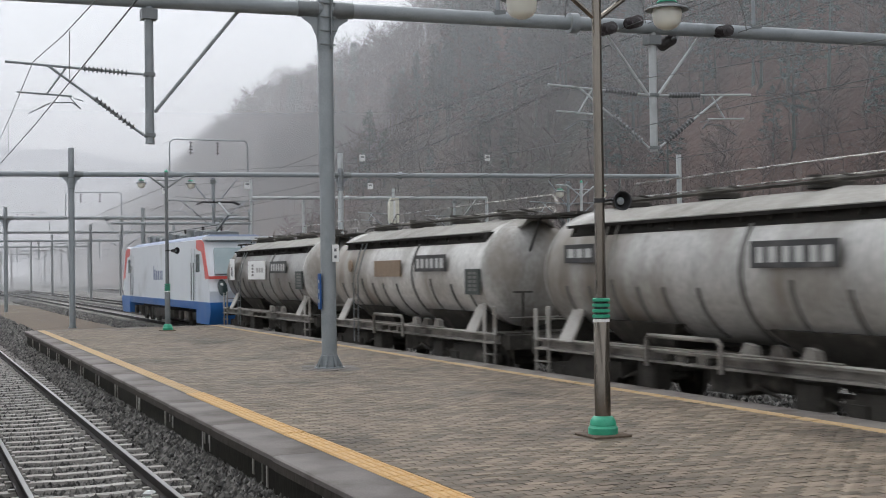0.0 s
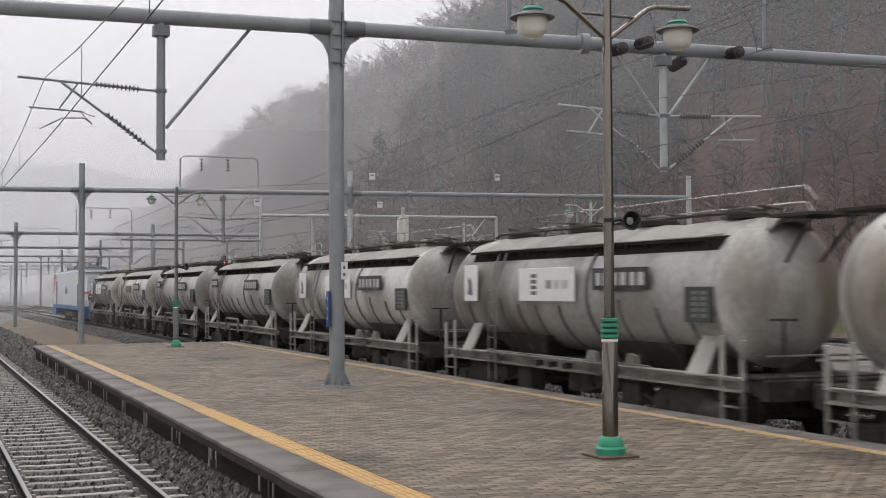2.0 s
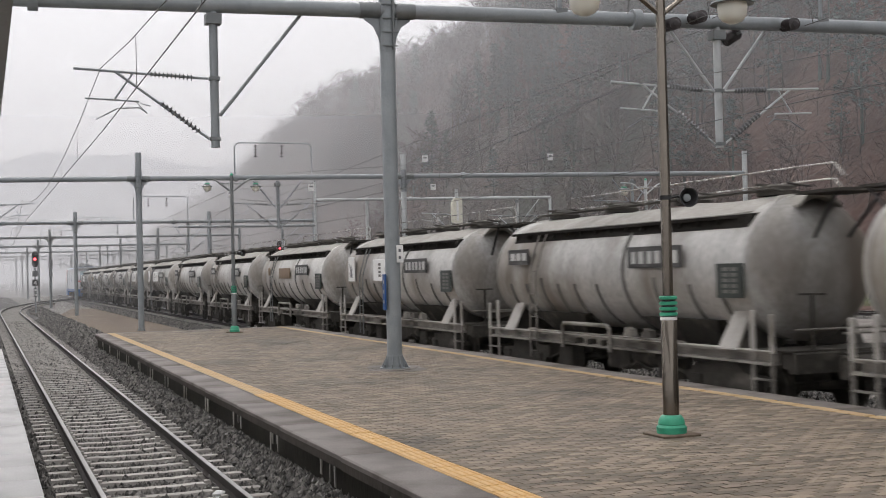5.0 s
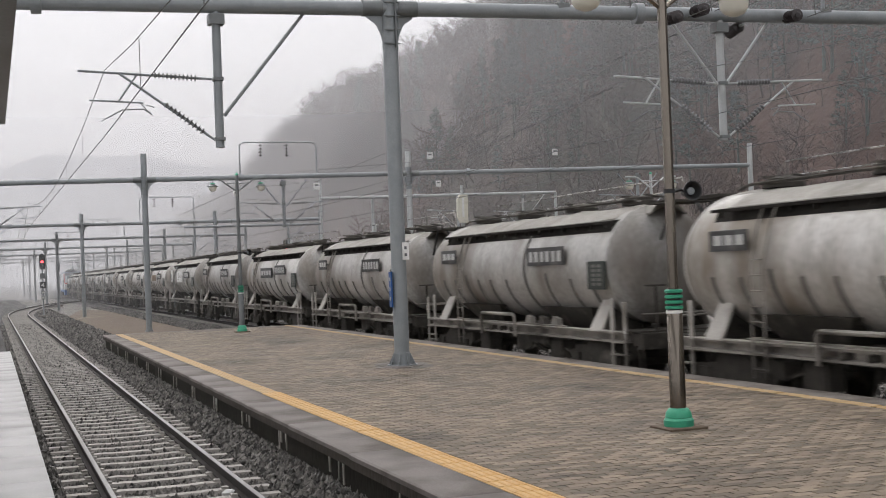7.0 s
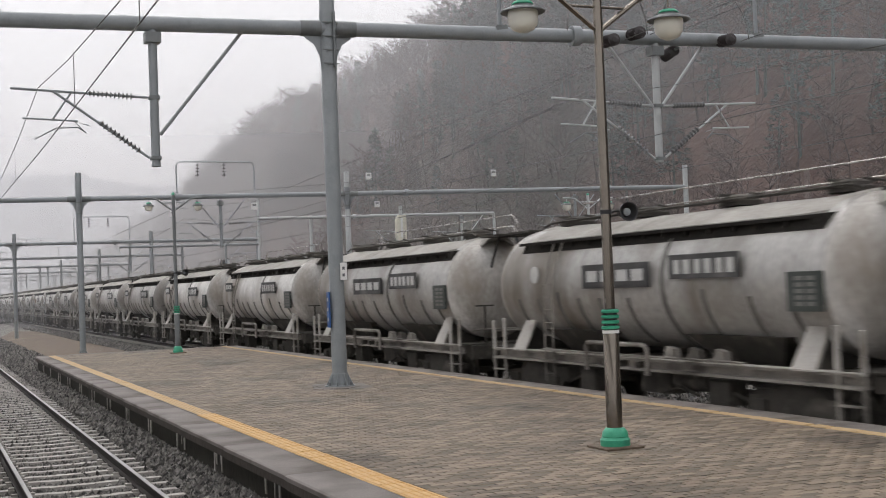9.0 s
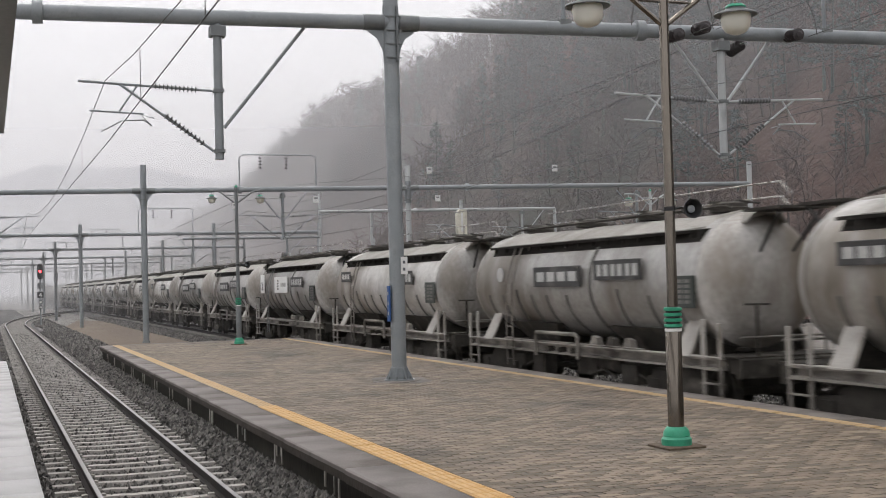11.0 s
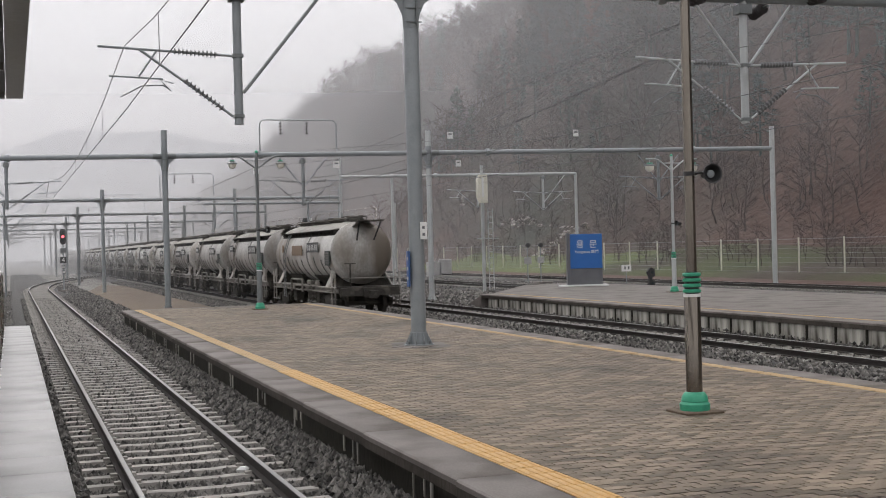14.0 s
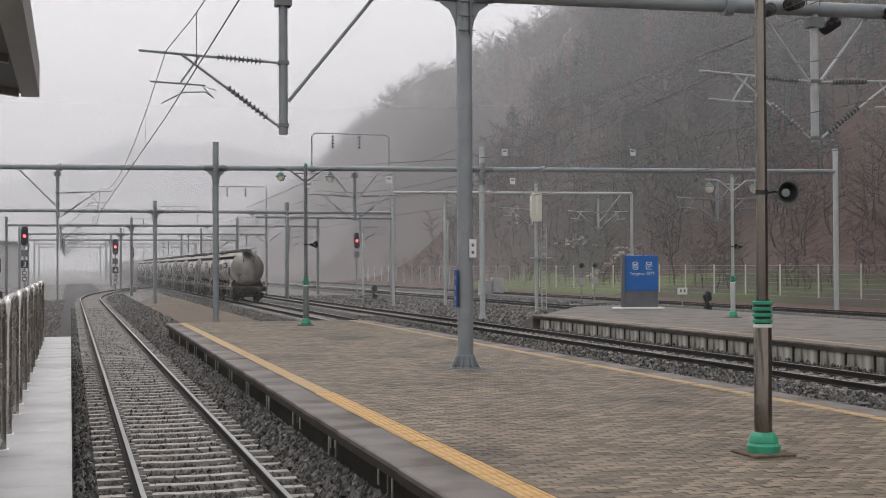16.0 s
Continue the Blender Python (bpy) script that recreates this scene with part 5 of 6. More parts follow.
    for y in (-5.9, -3.0, 0, 3.0, 5.9):
        part("cross_member", Shape().box((-1.15, y - 0.1, 0.82), (1.15, y + 0.1, 1.05)), GRIME, w)
    for s in (-1, 1):
        part("end_beam", Shape().bevel_box((-1.15, s * 6.05 - 0.1, 0.75), (1.15, s * 6.05 + 0.1, 1.07), 0.02), GRIME, w)
        part("coupler", Shape().box((-0.14, min(s * 6.15, s * 6.66), 0.68), (0.14, max(s * 6.15, s * 6.66), 0.94)), GRIME, w)
        part("end_floor", Shape().box((-1.2, min(s * 5.2, s * 6.1), 1.075), (1.2, max(s * 5.2, s * 6.1), 1.1)), GRIME, w)
        for x in (-1.12, 1.12):
            q = 1 if x > 0 else -1
            plate = ((1.3, -1, 1.06), (1.3, 1, 1.06), (0.97, 0.8, 1.7), (0.97, -0.8, 1.7))
            part("saddle_plate", Shape().rings([[(q * (a - d), s * 4.5 + b * 0.27, z) for a, b, z in plate] for d in (0.0, 0.05)]), SADDLE, w, "pale slanted tank support plate")
            part("saddle_web", Shape().prism([(q * 1.22, 1.06), (q * 0.2, 1.06), (q * 0.2, 1.25), (q * 0.7, 1.45), (q * 0.9, 1.65)][::q], s * 4.5 - 0.03, s * 4.5 + 0.03), GRIME, w)
            for yy in (5.2, 5.72):
                part("grab_post", Shape().bevel_box((x * 1.13 - 0.03, s * yy - 0.045, 1.05), (x * 1.13 + 0.03, s * yy + 0.045, 1.72 if yy < 5.5 else 1.66), 0.012), SADDLE, w, "dusty upright grab post")
                part("step_hanger", Shape().box((x * 1.13 - 0.02, s * yy - 0.03, 0.34), (x * 1.13 + 0.02, s * yy + 0.03, 1.05)), SILL, w)
            for z in (0.36, 0.62, 0.86):
                part("step", Shape().box((x * 1.13 - 0.06, min(s * 5.2, s * 5.72), z), (x * 1.13 + 0.06, max(s * 5.2, s * 5.72), z + 0.022)), SILL, w)
        part("end_rail", Shape().tube([(-1.1, s * 6.1, 1.42), (1.1, s * 6.1, 1.42)], 0.02, 6), SILL, w)
        bogie(w, s * 4.15)
    part("brake_wheel", Shape().lathe((-0.75, -6.05, 1.95), (0, 0, 1), [(0, 0.22), (0.03, 0.22)], 12), GRIME, w)
    part("brake_stem", Shape().tube([(-0.75, -6.05, 1.05), (-0.75, -6.05, 1.95)], 0.025, 6), GRIME, w)
    part("overflow_stain", Shape().rings([[(a, -5.2 - b * 0.36 - d, 3.42 - b) for a, b in ((-0.3, 0.1), (0.25, 0.1), (0.2, 0.5), (0.04, 0.95), (-0.1, 0.6), (-0.24, 0.35))] for d in (0.0, 0.01)]), STRAP, tank, "dark overflow stain on the tank end") if kind == 2 else None
    for y, z, h in ((-3.4, 0.35, 0.42), (-2.2, 0.4, 0.4), (2.0, 0.38, 0.45), (3.1, 0.5, 0.3)):
        part("brake_box", Shape().bevel_box((-1.1, y - 0.3, z), (-0.75, y + 0.3, z + h), 0.03), GRIME, w)
    for y in (-2.9, -1.5, 1.9, 2.7):
        part("brake_rod", Shape().tube([(-1.0, y, 0.5), (-1.02, y + 0.5, 0.62), (-1.02, y + 1.0, 0.48)], 0.03, 6), GRIME, w)
    part("sill_flange", Shape().box((-1.3, -5.65, 1.071), (-1.1, 5.65, 1.085)), SADDLE, w, "dust-covered top flange of the sill")
    # U-shaped pipes and valves at mid length
    if kind:
        part("pipe_guard", Shape().tube([(-1.34, -0.5, 0.8), (-1.34, -0.5, 1.24), (-1.34, -0.42, 1.31), (-1.34, 1.5, 1.31), (-1.34, 1.58, 1.24), (-1.34, 1.58, 0.8)], 0.042, 8), SILL, w, "bent pipe guard")
    for y in (-0.1, 0.5, 1.1):
        part("valve", Shape().lathe((-1.05, y, 0.95), (-1, 0, 0), [(0, 0.12), (0.12, 0.12), (0.13, 0.06), (0.24, 0.06), (0.25, 0.001)], 10), GRIME, w)
    for y in (-2.6, -1.9, -1.2):
        part("side_lug", Shape().prism([(y, 1.08), (y + 0.4, 1.08), (y + 0.28, 1.3), (y + 0.05, 1.26)], -1.22, -1.1, "x"), SILL, w)
    part("air_tank", Shape().lathe((-0.85, -1.8, 0.75), (0, 1, 0), [(0, 0.05), (0.06, 0.2), (1.0, 0.2), (1.06, 0.05)], 14), GRIME, w)
    part("brake_gear", Shape().box((-0.9, -0.5, 0.45), (0.5, 0.4, 0.85)), GRIME, w)
    # ladder
    for y in (2.95, 3.3):
        part("ladder_rail", Shape().tube([(-1.3, y, 0.5), (-1.3, y, 2.3), (-1.12, y, 2.95), (-0.97, y, 3.3)], 0.018, 6), SILL if kind % 2 else GALV_DARK, w)
    for k in range(8):
        part("rung", Shape().tube([(-1.3, 2.95, 0.65 + k * 0.25), (-1.3, 3.3, 0.65 + k * 0.25)], 0.012, 5), SILL, w)
    # boards on the tank side
    def board(name, y0, y1, z0, z1, mat, lab):
        b = part(name, Shape().bevel_box((-R - 0.075, y0, z0), (-R - 0.045, y1, z1), 0.006), mat, w, lab)
        for y in (y0 + 0.15, y1 - 0.15):
            part("stand_off", Shape().tube([(-R - 0.05, y, (z0 + z1) / 2), (-R + 0.1, y, (z0 + z1) / 2)], 0.02, 5), STRAP, b)
        return b

    def marks(b, y0, y1, z0, z1, n, rows, mat=LETTER):
        for r in range(rows):
            for k in range(n):
                u = (y1 - y0) / n
                zz = (z1 - z0) / rows
                part("mark", Shape().box((-R - 0.079, y0 + u * (k + 0.14), z0 + zz * (r + 0.18)), (-R - 0.0755, y0 + u * (k + 0.86), z0 + zz * (r + 0.82))), mat, b)

    nb = board("number_board", -3.1, -1.18, 2.42, 2.82, BOARD, "dark board with six pale figures")
    for k in range(6):
        y0 = -3.0 + k * 0.295
        part("figure", Shape().box((-R - 0.079, y0 + 0.03, 2.5), (-R - 0.0755, y0 + 0.215 - 0.03 * (k % 2), 2.73)), LETTER, nb)
    ib = board("data_panel", -4.98, -4.2, 1.9, 2.47, BOARD_GREEN, "dark panel with rows of small pale marks")
    marks(ib, -4.85, -4.35, 1.96, 2.42, 2, 5, FAINT)
    if kind == 0:
        b = board("poster", -0.5, 1.85, 2.2, 2.86, WHITE, "white poster board with faint lines")
        marks(b, 1.0, 1.35, 2.3, 2.76, 1, 4, FAINT)
        marks(b, -0.3, 0.7, 2.4, 2.66, 3, 1, TANK)
        b = board("poster", 3.95, 4.65, 2.18, 2.98, WHITE, "white board with a dark leaf-like emblem")
        part("emblem", Shape().prism([(4.18, 2.3), (4.45, 2.32), (4.4, 2.5), (4.5, 2.78), (4.36, 2.62), (4.3, 2.72), (4.22, 2.55)], -R - 0.079, -R - 0.0755, "x"), SIGN_GREY, b)
    elif kind == 1:
        b = board("name_board", -0.55, 1.75, 2.3, 2.74, BOARD, "dark board with pale block lettering")
        marks(b, -0.45, 1.65, 2.36, 2.68, 4, 1)
    elif kind == 2:
        b = board("name_board", -0.2, 1.7, 2.3, 2.72, BROWN, "plain faded brown board")
    elif kind == 3:
        b = board("name_board", 3.4, 4.5, 2.55, 2.9, BOARD, "small dark board with pale lettering")
        marks(b, 3.45, 4.4, 2.6, 2.86, 3, 1)
    if kind in (1, 2):
        part("disc", Shape().lathe((-R - 0.0, 3.8, 2.6), (-1, 0, 0), [(0, 0.17), (0.03, 0.17), (0.031, 0.001)], 16), LETTER if kind == 1 else BROWN, w, "round marker disc")
    return w


LABELS = ["cement-dusted grey tank wagon with white posters", "cement-dusted grey tank wagon with a lettered name board", "cement-dusted grey tank wagon with a faded brown board", "cement-dusted grey tank wagon with a small dark board"]
ORDER = [0, 2, 3, 3, 0, 0, 3, 3, 2, 0, 3, 1, 3, 3, 3, 3, 1, 1, 0, 3, 1, 3, 3, 2]
kinds = {}
train = []
for i, k in enumerate(ORDER):
    if k not in kinds:
        kinds[k] = tank_wagon(k, LABELS[k])
        train.append(kinds[k])
    else:
        train.append(copy_thing(kinds[k], pose(0, 0, RAIL_Z)))

# ---- locomotive ----
loco = thing("electric_locomotive", 10.75, 0, RAIL_Z, "white electric locomotive with blue skirt and red cab trim", "locomotive")
side = [(-11.2, 1.25), (-11.25, 1.7), (-10.9, 2.2), (-10.0, 3.7), (-9.5, 3.95), (9.5, 3.95), (10.0, 3.7), (10.9, 2.2), (11.25, 1.7), (11.2, 1.25)]
body = Shape()
xs = [(-1.46, 0.0), (-1.46, 0.001), (-1.36, 0.12), (1.36, 0.12), (1.46, 0.001), (1.46, 0.0)]
body.rings([[(x, y * (1 - 0.012 * abs(x)), min(z, 3.86) if abs(x) > 1.4 else z) for y, z in side] for x in (-1.5, -1.42, -1.2, 1.2, 1.42, 1.5)])
part("body", body, LOCO_WHITE, loco, "white painted body shell")
for s in (-1, 1):
    part("skirt", Shape().prism([(s * 1.5, 0.92), (s * 1.53, 1.25), (s * 1.2, 1.25), (s * 1.2, 0.92)], -8.6, 8.6), LOCO_BLUE, loco, "blue lower band")
    part("bumper", Shape().prism([(s * 8.6, 0.35), (s * 11.0, 0.35), (s * 11.3, 0.8), (s * 11.28, 1.25), (s * 8.6, 1.25)], -1.53, 1.53, "x"), LOCO_BLUE, loco, "blue cab skirt")
    for x in (-1, 1):
        part("cab_flash", Shape().prism([(s * 8.6, 3.84), (s * 9.6, 3.84), (s * 9.98, 3.7), (s * 10.62, 2.6), (s * 10.9, 2.22), (s * 10.3, 2.2), (s * 10.1, 2.7), (s * 9.6, 3.35), (s * 8.9, 3.42), (s * 8.6, 3.5)], x * 1.485, x * 1.515, "x"), LOCO_RED, loco, "red flash on the cab side")
        part("cab_window", Shape().prism([(s * 8.5, 2.5), (s * 9.2, 2.5), (s * 9.2, 3.25), (s * 8.5, 3.25)], x * 1.49, x * 1.512, "x"), WINDSCREEN, loco, "dark cab side window")
        for yy in (7.7, 8.2):
            part("grab_rail", Shape().tube([(x * 1.55, s * yy, 1.3), (x * 1.55, s * yy, 2.9)], 0.018, 6), GALV_DARK, loco)
        part("headlight", Shape().rings([[(x * 0.98 + 0.19 * math.cos(t), s * (11.25 - 0.7 * max(0.0, 0.15 + 0.34 * math.sin(t)) + d), 1.85 + 0.34 * math.sin(t)) for t in [2 * math.pi * i / 14 for i in range(14)]] for d in (-0.12, 0.015)]), WINDSCREEN, loco, "dark oval lamp cluster")
        part("lamp_lens", Shape().lathe((x * 1.0, s * 11.04, 1.98), (0, s, 0), [(0, 0.07), (0.03, 0.06), (0.04, 0.001)], 12), WHITE, loco, "round lamp lens")
    ws = Shape().add([(-1.2, s * 10.84, 2.42), (1.2, s * 10.84, 2.42), (1.1, s * 10.2, 3.5), (-1.1, s * 10.2, 3.5), (-1.2, s * 10.6, 2.35), (1.2, s * 10.6, 2.35), (1.1, s * 10.0, 3.4), (-1.1, s * 10.0, 3.4)], [(0, 1, 2, 3), (4, 7, 6, 5), (0, 4, 5, 1), (1, 5, 6, 2), (2, 6, 7, 3), (3, 7, 4, 0)])
    part("windscreen", ws, SKY_GLASS, loco, "wide windscreen with the pale sky's reflection painted in")
    part("front_band", Shape().box((-1.5, min(s * 10.86, s * 11.02), 2.2), (1.5, max(s * 10.86, s * 11.02), 2.32)), LOCO_RED, loco, "red band under the windscreen")
    part("brow", Shape().box((-1.44, s * 9.8 - 0.3, 3.82), (1.44, s * 9.8 + 0.3, 3.97)), LOCO_WHITE, loco, "white cab brow")
part("roof_panel", Shape().prism([(-1.35, 3.9), (1.35, 3.9), (1.0, 4.08), (-1.0, 4.08)], -9.0, 9.0), LOCO_GREY, loco, "blue-grey roof panel")
for k in range(9):
    part("roof_box", Shape().bevel_box((-0.7, -7.2 + k * 1.75, 4.08), (0.7, -6.2 + k * 1.75, 4.28 + 0.1 * (k % 3)), 0.03), GALV_DARK, loco)
for k in range(7):
    part("roof_insulator", sheds((0.2 - 0.4 * (k % 2), -6 + k * 2, 4.25), (0.2 - 0.4 * (k % 2), -6 + k * 2, 4.6), 0.09, 4, 0.04), PORCELAIN, loco)
part("roof_bar", Shape().tube([(0, -7, 4.62), (0, 7, 4.62)], 0.03, 6), GALV_DARK, loco)
pan = part("pantograph", Shape().tube([(0, -6.0, 4.35), (0, -8.3, 4.95), (0, -6.4, 5.6)], 0.045, 8), GALV_DARK, loco, "raised pantograph")
part("collector", Shape().tube([(-0.95, -6.4, 5.5), (-0.7, -6.4, 5.62), (0.7, -6.4, 5.62), (0.95, -6.4, 5.5)], 0.035, 6), BLACK, pan)
part("collector", Shape().tube([(-0.95, -6.1, 5.5), (-0.7, -6.1, 5.62), (0.7, -6.1, 5.62), (0.95, -6.1, 5.5)], 0.035, 6), BLACK, pan)
part("knee_bar", Shape().tube([(-0.5, -8.3, 4.95), (0.5, -8.3, 4.95)], 0.03, 6), GALV_DARK, pan)
for y in (-6.0, 6.0):
    b = part("bogie_frame", Shape().prism([(y - 2.6, 0.4), (y + 2.6, 0.4), (y + 2.6, 0.75), (y - 2.6, 0.75)], -1.2, 1.2, "x"), GRIME, loco, "dark three-axle bogie")
    for k in (-1.85, 0, 1.85):
        for sx in (-1, 1):
            part("wheel", Shape().lathe((sx * 0.68, y + k, 0.55), (sx, 0, 0), [(0, 0.58), (0.03, 0.58), (0.035, 0.55), (0.14, 0.54), (0.14, 0.2), (0.2, 0.15), (0.2, 0.0)], 20), GRIME, b)
            part("axle_box", Shape().bevel_box((min(sx * 1.2, sx * 1.36), y + k - 0.22, 0.35), (max(sx * 1.2, sx * 1.36), y + k + 0.22, 0.75), 0.03), GRIME, b)
part("equipment_case", Shape().bevel_box((-1.3, -2.6, 0.35), (1.3, 2.6, 0.78), 0.05), GRIME, loco)
for k, (y, w, h) in enumerate(((1.4, 0.16, 0.7), (1.1, 0.28, 0.5), (0.6, 0.3, 0.45), (0.1, 0.3, 0.45), (-0.35, 0.12, 0.45), (-0.75, 0.25, 0.45))):
    part("emblem", Shape().bevel_box((-1.512, y - w / 2, 2.15), (-1.503, y + w / 2, 2.15 + h), 0.002), LOCO_GREY, loco)
for y in (-7.9, 7.9):
    part("door_seam", Shape().box((-1.508, y - 0.35, 1.3), (-1.502, y - 0.32, 3.5)), GALV_DARK, loco)
    part("door_seam", Shape().box((-1.508, y + 0.32, 1.3), (-1.502, y + 0.35, 3.5)), GALV_DARK, loco)

# ---- woods on the hillside ----
g = np.random.default_rng(11)


def bar(p, q, r0, r1, n=3):
    """A tapered bar as triangles."""
    p, q = np.array(p, float), np.array(q, float)
    d = (q - p) / (np.linalg.norm(q - p) + 1e-9)
    u = np.cross(d, (0.3, 0.5, 0.81))
    u /= np.linalg.norm(u) + 1e-9
    w = np.cross(d, u)
    a = [2 * math.pi * k / n for k in range(n)]
    v = [p + r0 * (math.cos(t) * u + math.sin(t) * w) for t in a] + [q + r1 * (math.cos(t) * u + math.sin(t) * w) for t in a]
    f = []
    for k in range(n):
        m = (k + 1) % n
        f += [(k, m, n + m), (k, n + m, n + k)]
    return v, f


def bare_tree(seed):
    g = np.random.default_rng(seed)
    V, F = [], []

    def put(vf):
        o = len(V)
        V.extend(vf[0])
        F.extend([tuple(i + o for i in t) for t in vf[1]])

    h = g.uniform(6.5, 9.5)
    pts = [np.array((0, 0, -0.5))]
    for k in range(4):
        pts.append(pts[-1] + np.array((g.normal(0, 0.3), g.normal(0, 0.3), (h + 0.5) / 4)))
    for k in range(4):
        put(bar(pts[k], pts[k + 1], 0.1 * (1 - k * 0.22), 0.1 * (1 - (k + 1) * 0.22) + 0.01, 4))
    for k in range(17):
        u = g.uniform(0.3, 1.0)
        i = min(int(u * 4), 3)
        p = pts[i] + (pts[i + 1] - pts[i]) * (u * 4 - i)
        a = g.uniform(0, 6.28)
        L = g.uniform(1.5, 2.9) * (0.75 + 0.55 * math.sin(math.pi * min(u, 0.9)))
        d = np.array((math.cos(a), math.sin(a), g.uniform(0.35, 1.2)))
        d /= np.linalg.norm(d)
        q = p + d * L
        put(bar(p, q, 0.036, 0.016))
        for j in range(11):
            s = p + (q - p) * g.uniform(0.25, 1)
            e = d + g.normal(0, 0.6, 3)
            e /= np.linalg.norm(e)
            tip = s + e * g.uniform(0.5, 1.5)
            side = np.cross(e, g.normal(0, 1, 3))
            side = side / (np.linalg.norm(side) + 1e-9) * 0.024
            o = len(V)
            V.extend([s - side, s + side, tip])
            F.append((o, o + 1, o + 2))
    return np.array(V), np.array(F)


def pine(seed):
    g = np.random.default_rng(seed)
    V, F = [], []
    h = g.uniform(9, 13)
    v, f = bar((0, 0, -0.5), (g.normal(0, 0.3), g.normal(0, 0.3), h), 0.17, 0.03, 4)
    V.extend(v), F.extend(f)
    tri = [(0, 2, 4), (2, 1, 4), (1, 3, 4), (3, 0, 4), (2, 0, 5), (1, 2, 5), (3, 1, 5), (0, 3, 5)]
    for k in range(82):
        u = g.uniform(0.28, 1.0)
        rad = (1.08 - u) * 2.6 * math.sqrt(g.random()) + 0.1
        a = g.uniform(0, 6.28)
        c = np.array((rad * math.cos(a), rad * math.sin(a), u * h + g.normal(0, 0.25) - rad * 0.12))
        s = g.uniform(0.2, 0.55)
        for j in range(9):
            e = g.normal(0, 1, 3) * (1, 1, 0.6)
            e /= np.linalg.norm(e) + 1e-9
            w = np.cross(e, g.normal(0, 1, 3))
            w *= 0.1 / (np.linalg.norm(w) + 1e-9)
            o = len(V)
            V.extend([c - e * 0.15 - w, c - e * 0.15 + w, c + e * s * 1.6])
            F.append((o, o + 1, o + 2))
    return np.array(V), np.array(F)


def forest(name, kinds, spots, material, label):
    vs, fs, o = [], [], 0
    for x, y, s, k in spots:
        v, f = kinds[k % len(kinds)]
        a = (x * 12.9898 + y * 78.233) % 6.28
        c, sn = math.cos(a), math.sin(a)
        w = np.stack([v[:, 0] * c - v[:, 1] * sn, v[:, 0] * sn + v[:, 1] * c, v[:, 2] * 0.85], 1) * (s * 1.12) + (x, y, hill_z(x, y))
        vs.append(w), fs.append(f + o)
        o += len(v)
    return soup(name, np.concatenate(vs), np.concatenate(fs), material, label, "woods")


bare, firs = [bare_tree(s) for s in range(7)], [pine(s) for s in range(40, 45)]
spots_b, spots_p = [], []
while len(spots_b) < 3300:
    y = 40 + 640 * g.random() ** 1.5
    x = 56 + 61 * g.random() ** 0.85
    dark = noise.noise(Vector((x * 0.03, y * 0.012, 5.0))) + 0.4 * (x > 74) * (y < 150) - 0.12
    (spots_p if g.random() < (min(0.78, 0.2 + 0.035 * (x - 64)) * (1 if y < 150 else max(0.08, 1 - (y - 150) / 90)) if 64 < x < 92 and y < 320 and dark > -0.3 else 0.004 * (y < 150)) else spots_b).append((x, y, g.uniform(0.65, 1.2) * (0.72 if x < 66 else 1.0), int(g.integers(0, 99))))
forest("bare_woods", bare, spots_b, BARK, "leafless grey-brown trees covering the misty hillside")
forest("pine_woods", firs, spots_p, NEEDLES, "dark green pines scattered through the bare woods")


def brush(n, name):
    pts = []
    while len(pts) < n:
        y = 42 + 250 * g.random() ** 1.4
        pts.append((47.5 + 26 * g.random() ** 1.3, y, g.uniform(0.2, 0.42), int(g.integers(0, 99))))
    return forest(name, bare, pts, BARK, "low leafless scrub along the foot of the hill")


brush(650, "scrub")


def toe_tree(x, y, seed, s):
    t = thing("bare_tree", x, y, hill_z(x, y), "slender leafless tree at the foot of the hill", "tree", "trees at the foot of the hill")
    v, f = bare[seed % 7]
    cut = 4 * 8
    for nm, sel in (("trunk", f[:cut]), ("crown", f[cut:])):
        ids = np.unique(sel)
        back = {int(i): k for k, i in enumerate(ids)}
        me = bpy.data.meshes.new(nm)
        me.from_pydata([tuple(v[i] * s) for i in ids], [], [tuple(back[int(i)] for i in tri) for tri in sel])
        me.materials.append(BARK)
        ob = new(nm, me)
        ob.parent = t


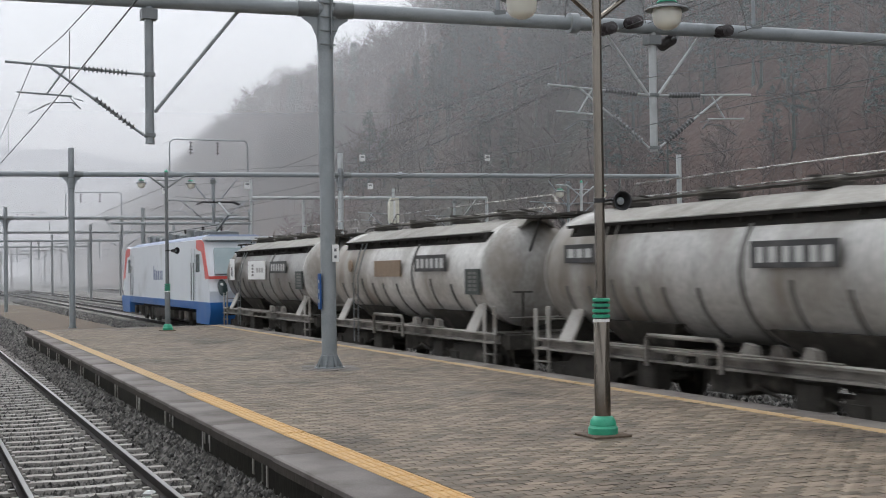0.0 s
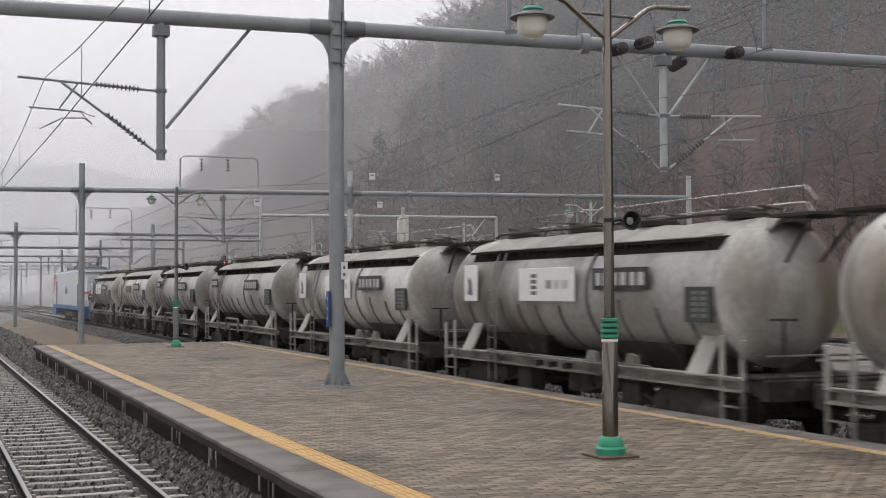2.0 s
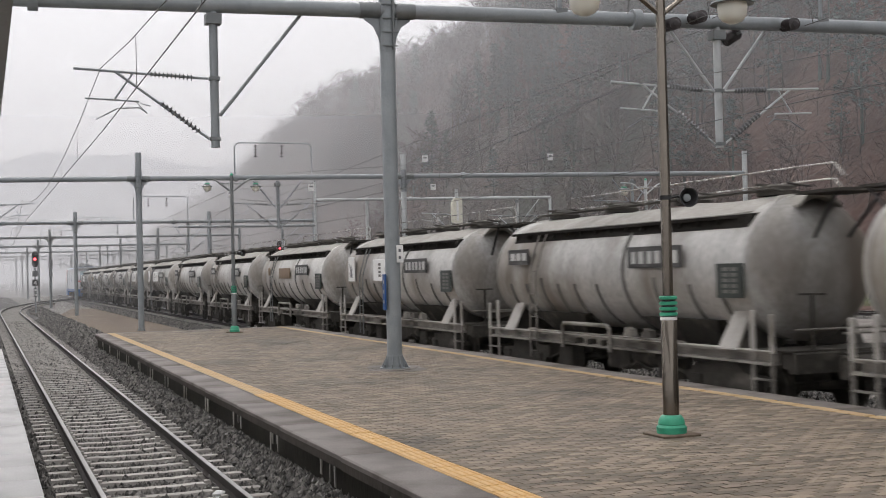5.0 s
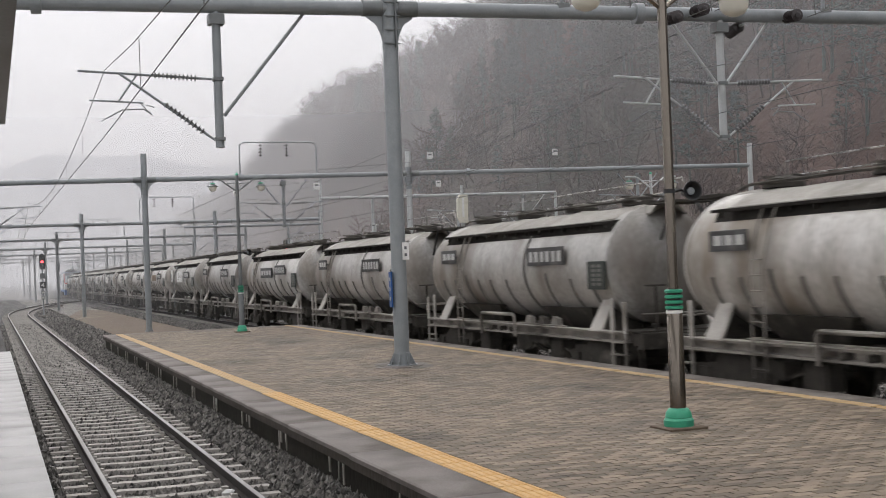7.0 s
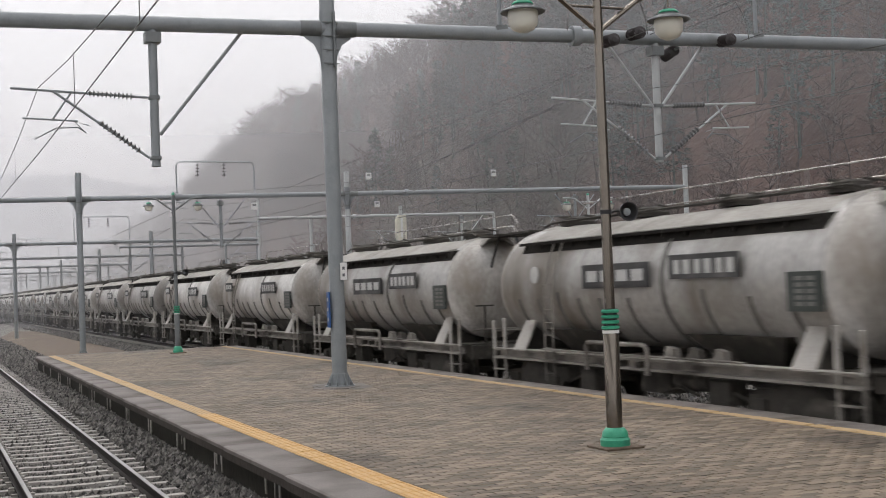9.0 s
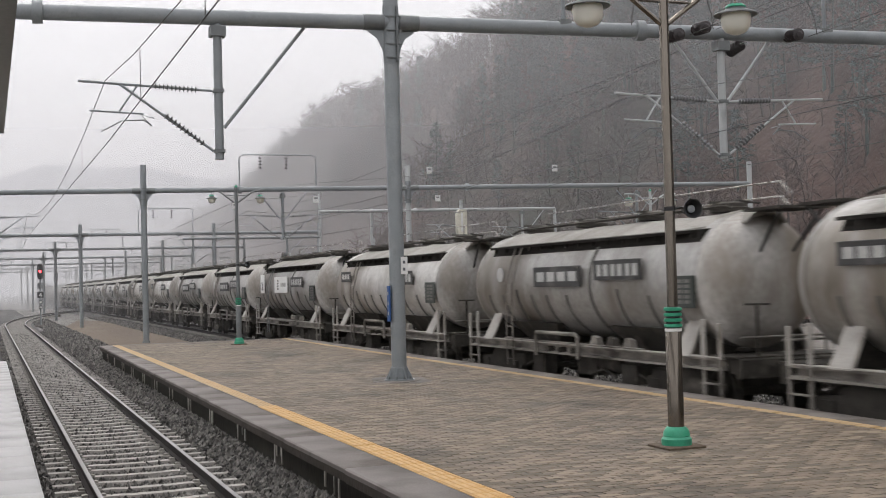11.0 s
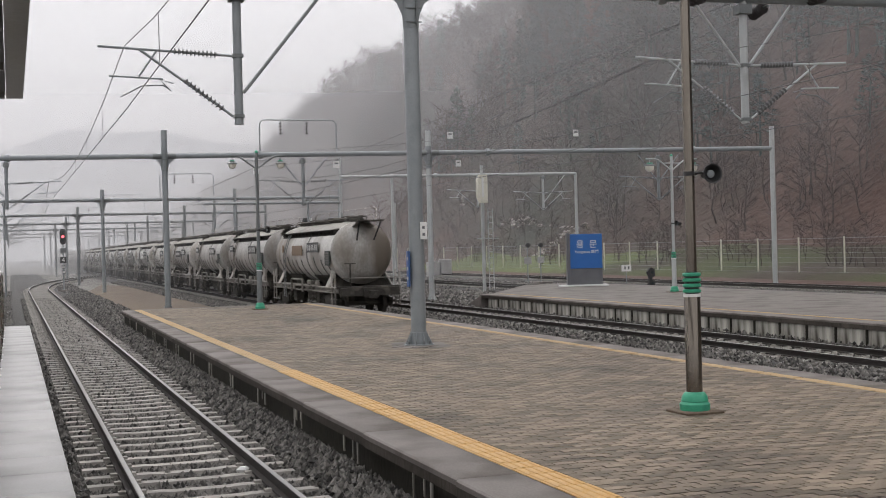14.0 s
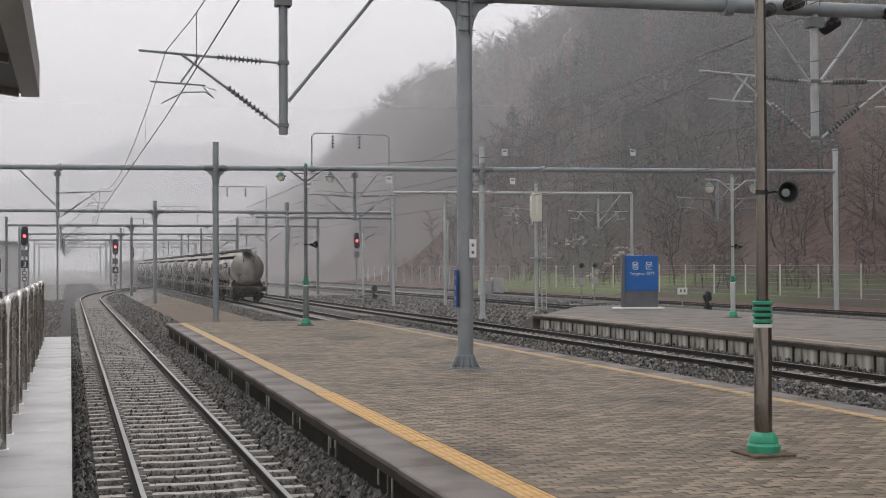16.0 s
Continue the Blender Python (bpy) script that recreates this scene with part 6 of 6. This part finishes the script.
for i in range(12):
    toe_tree(48.2 + 3.0 * rng.random(), 52 + i * 6.4 + rng.uniform(-1.5, 1.5), i, rng.uniform(0.4, 0.62))
rocks = Shape()
for i in range(70):
    u = rng.random()
    if i < 46:
        c = Vector((53.6 + 6.2 * u + rng.gauss(0, 0.25), 128.6 + 3.6 * u + rng.gauss(0, 0.5 + 1.6 * u * u), 0))
    elif i < 62:
        c = Vector((59.4 + rng.gauss(0, 0.5), 146 + 3 * rng.gauss(0, 1), 0))
    else:
        c = Vector((61 + 3.5 * u, 172 + 9 * u, 0))
    c.z = hill_z(c.x, c.y) + 0.1
    s = rng.uniform(0.18, 0.5)
    rocks.rings([[c + Vector((s * k * math.cos(a) * rng.uniform(0.6, 1.3), s * k * math.sin(a) * rng.uniform(0.6, 1.3), z * s * 0.8)) for a in [2 * math.pi * i / 7 for i in range(7)]] for z, k in ((-0.6, 1.0), (0.1, 1.1), (0.5, 0.7), (0.7, 0.2))])
tagged(single("rock_outcrop", rocks, ROCK, "pale broken rocks on the slope above the fence", "rocks", smooth=False), kind="stuff")

# ---- drifting mist: thin curtains further and further down the valley ----
for k, (r, share, low, high) in enumerate(((63, 0.015, 40, 80), (66, 0.17, 16, 3), (80, 0.025, 40, 80), (102, 0.03, 30, 80), (130, 0.06, 20, 85), (165, 0.08, 20, 85), (220, 0.28, 15, 95), (300, 0.3, 10, 100), (420, 0.6, 8, 80))):
    sh = Shape()
    pts = [(-4 + r * math.sin(a), r * math.cos(a)) for a in [radians(-75 + 5 * i) for i in range(33)]]
    sh.add([(x, y, -3) for x, y in pts] + [(x, y, 190) for x, y in pts], [(i, i + 1, 34 + i, 33 + i) for i in range(32)])
    ob = single("mist", sh, veil("mist", share, low, high), "thin pale morning mist hanging in the valley", "mist", "structure")


def motions():
    times = (-2.0, -1.0, 0.0, 4.0, 8.0, 12.0, 16.0, 17.0, 18.0)
    speed, pitch, first = 22.5, 13.34, 43.02
    for i, w in enumerate(train):
        walk(w, [(t, pose(10.75, first - pitch * i + speed * t, RAIL_Z)) for t in times])
    walk(loco, [(t, pose(10.75, first + 6.67 + 11.6 + speed * t, RAIL_Z)) for t in times])


motions()
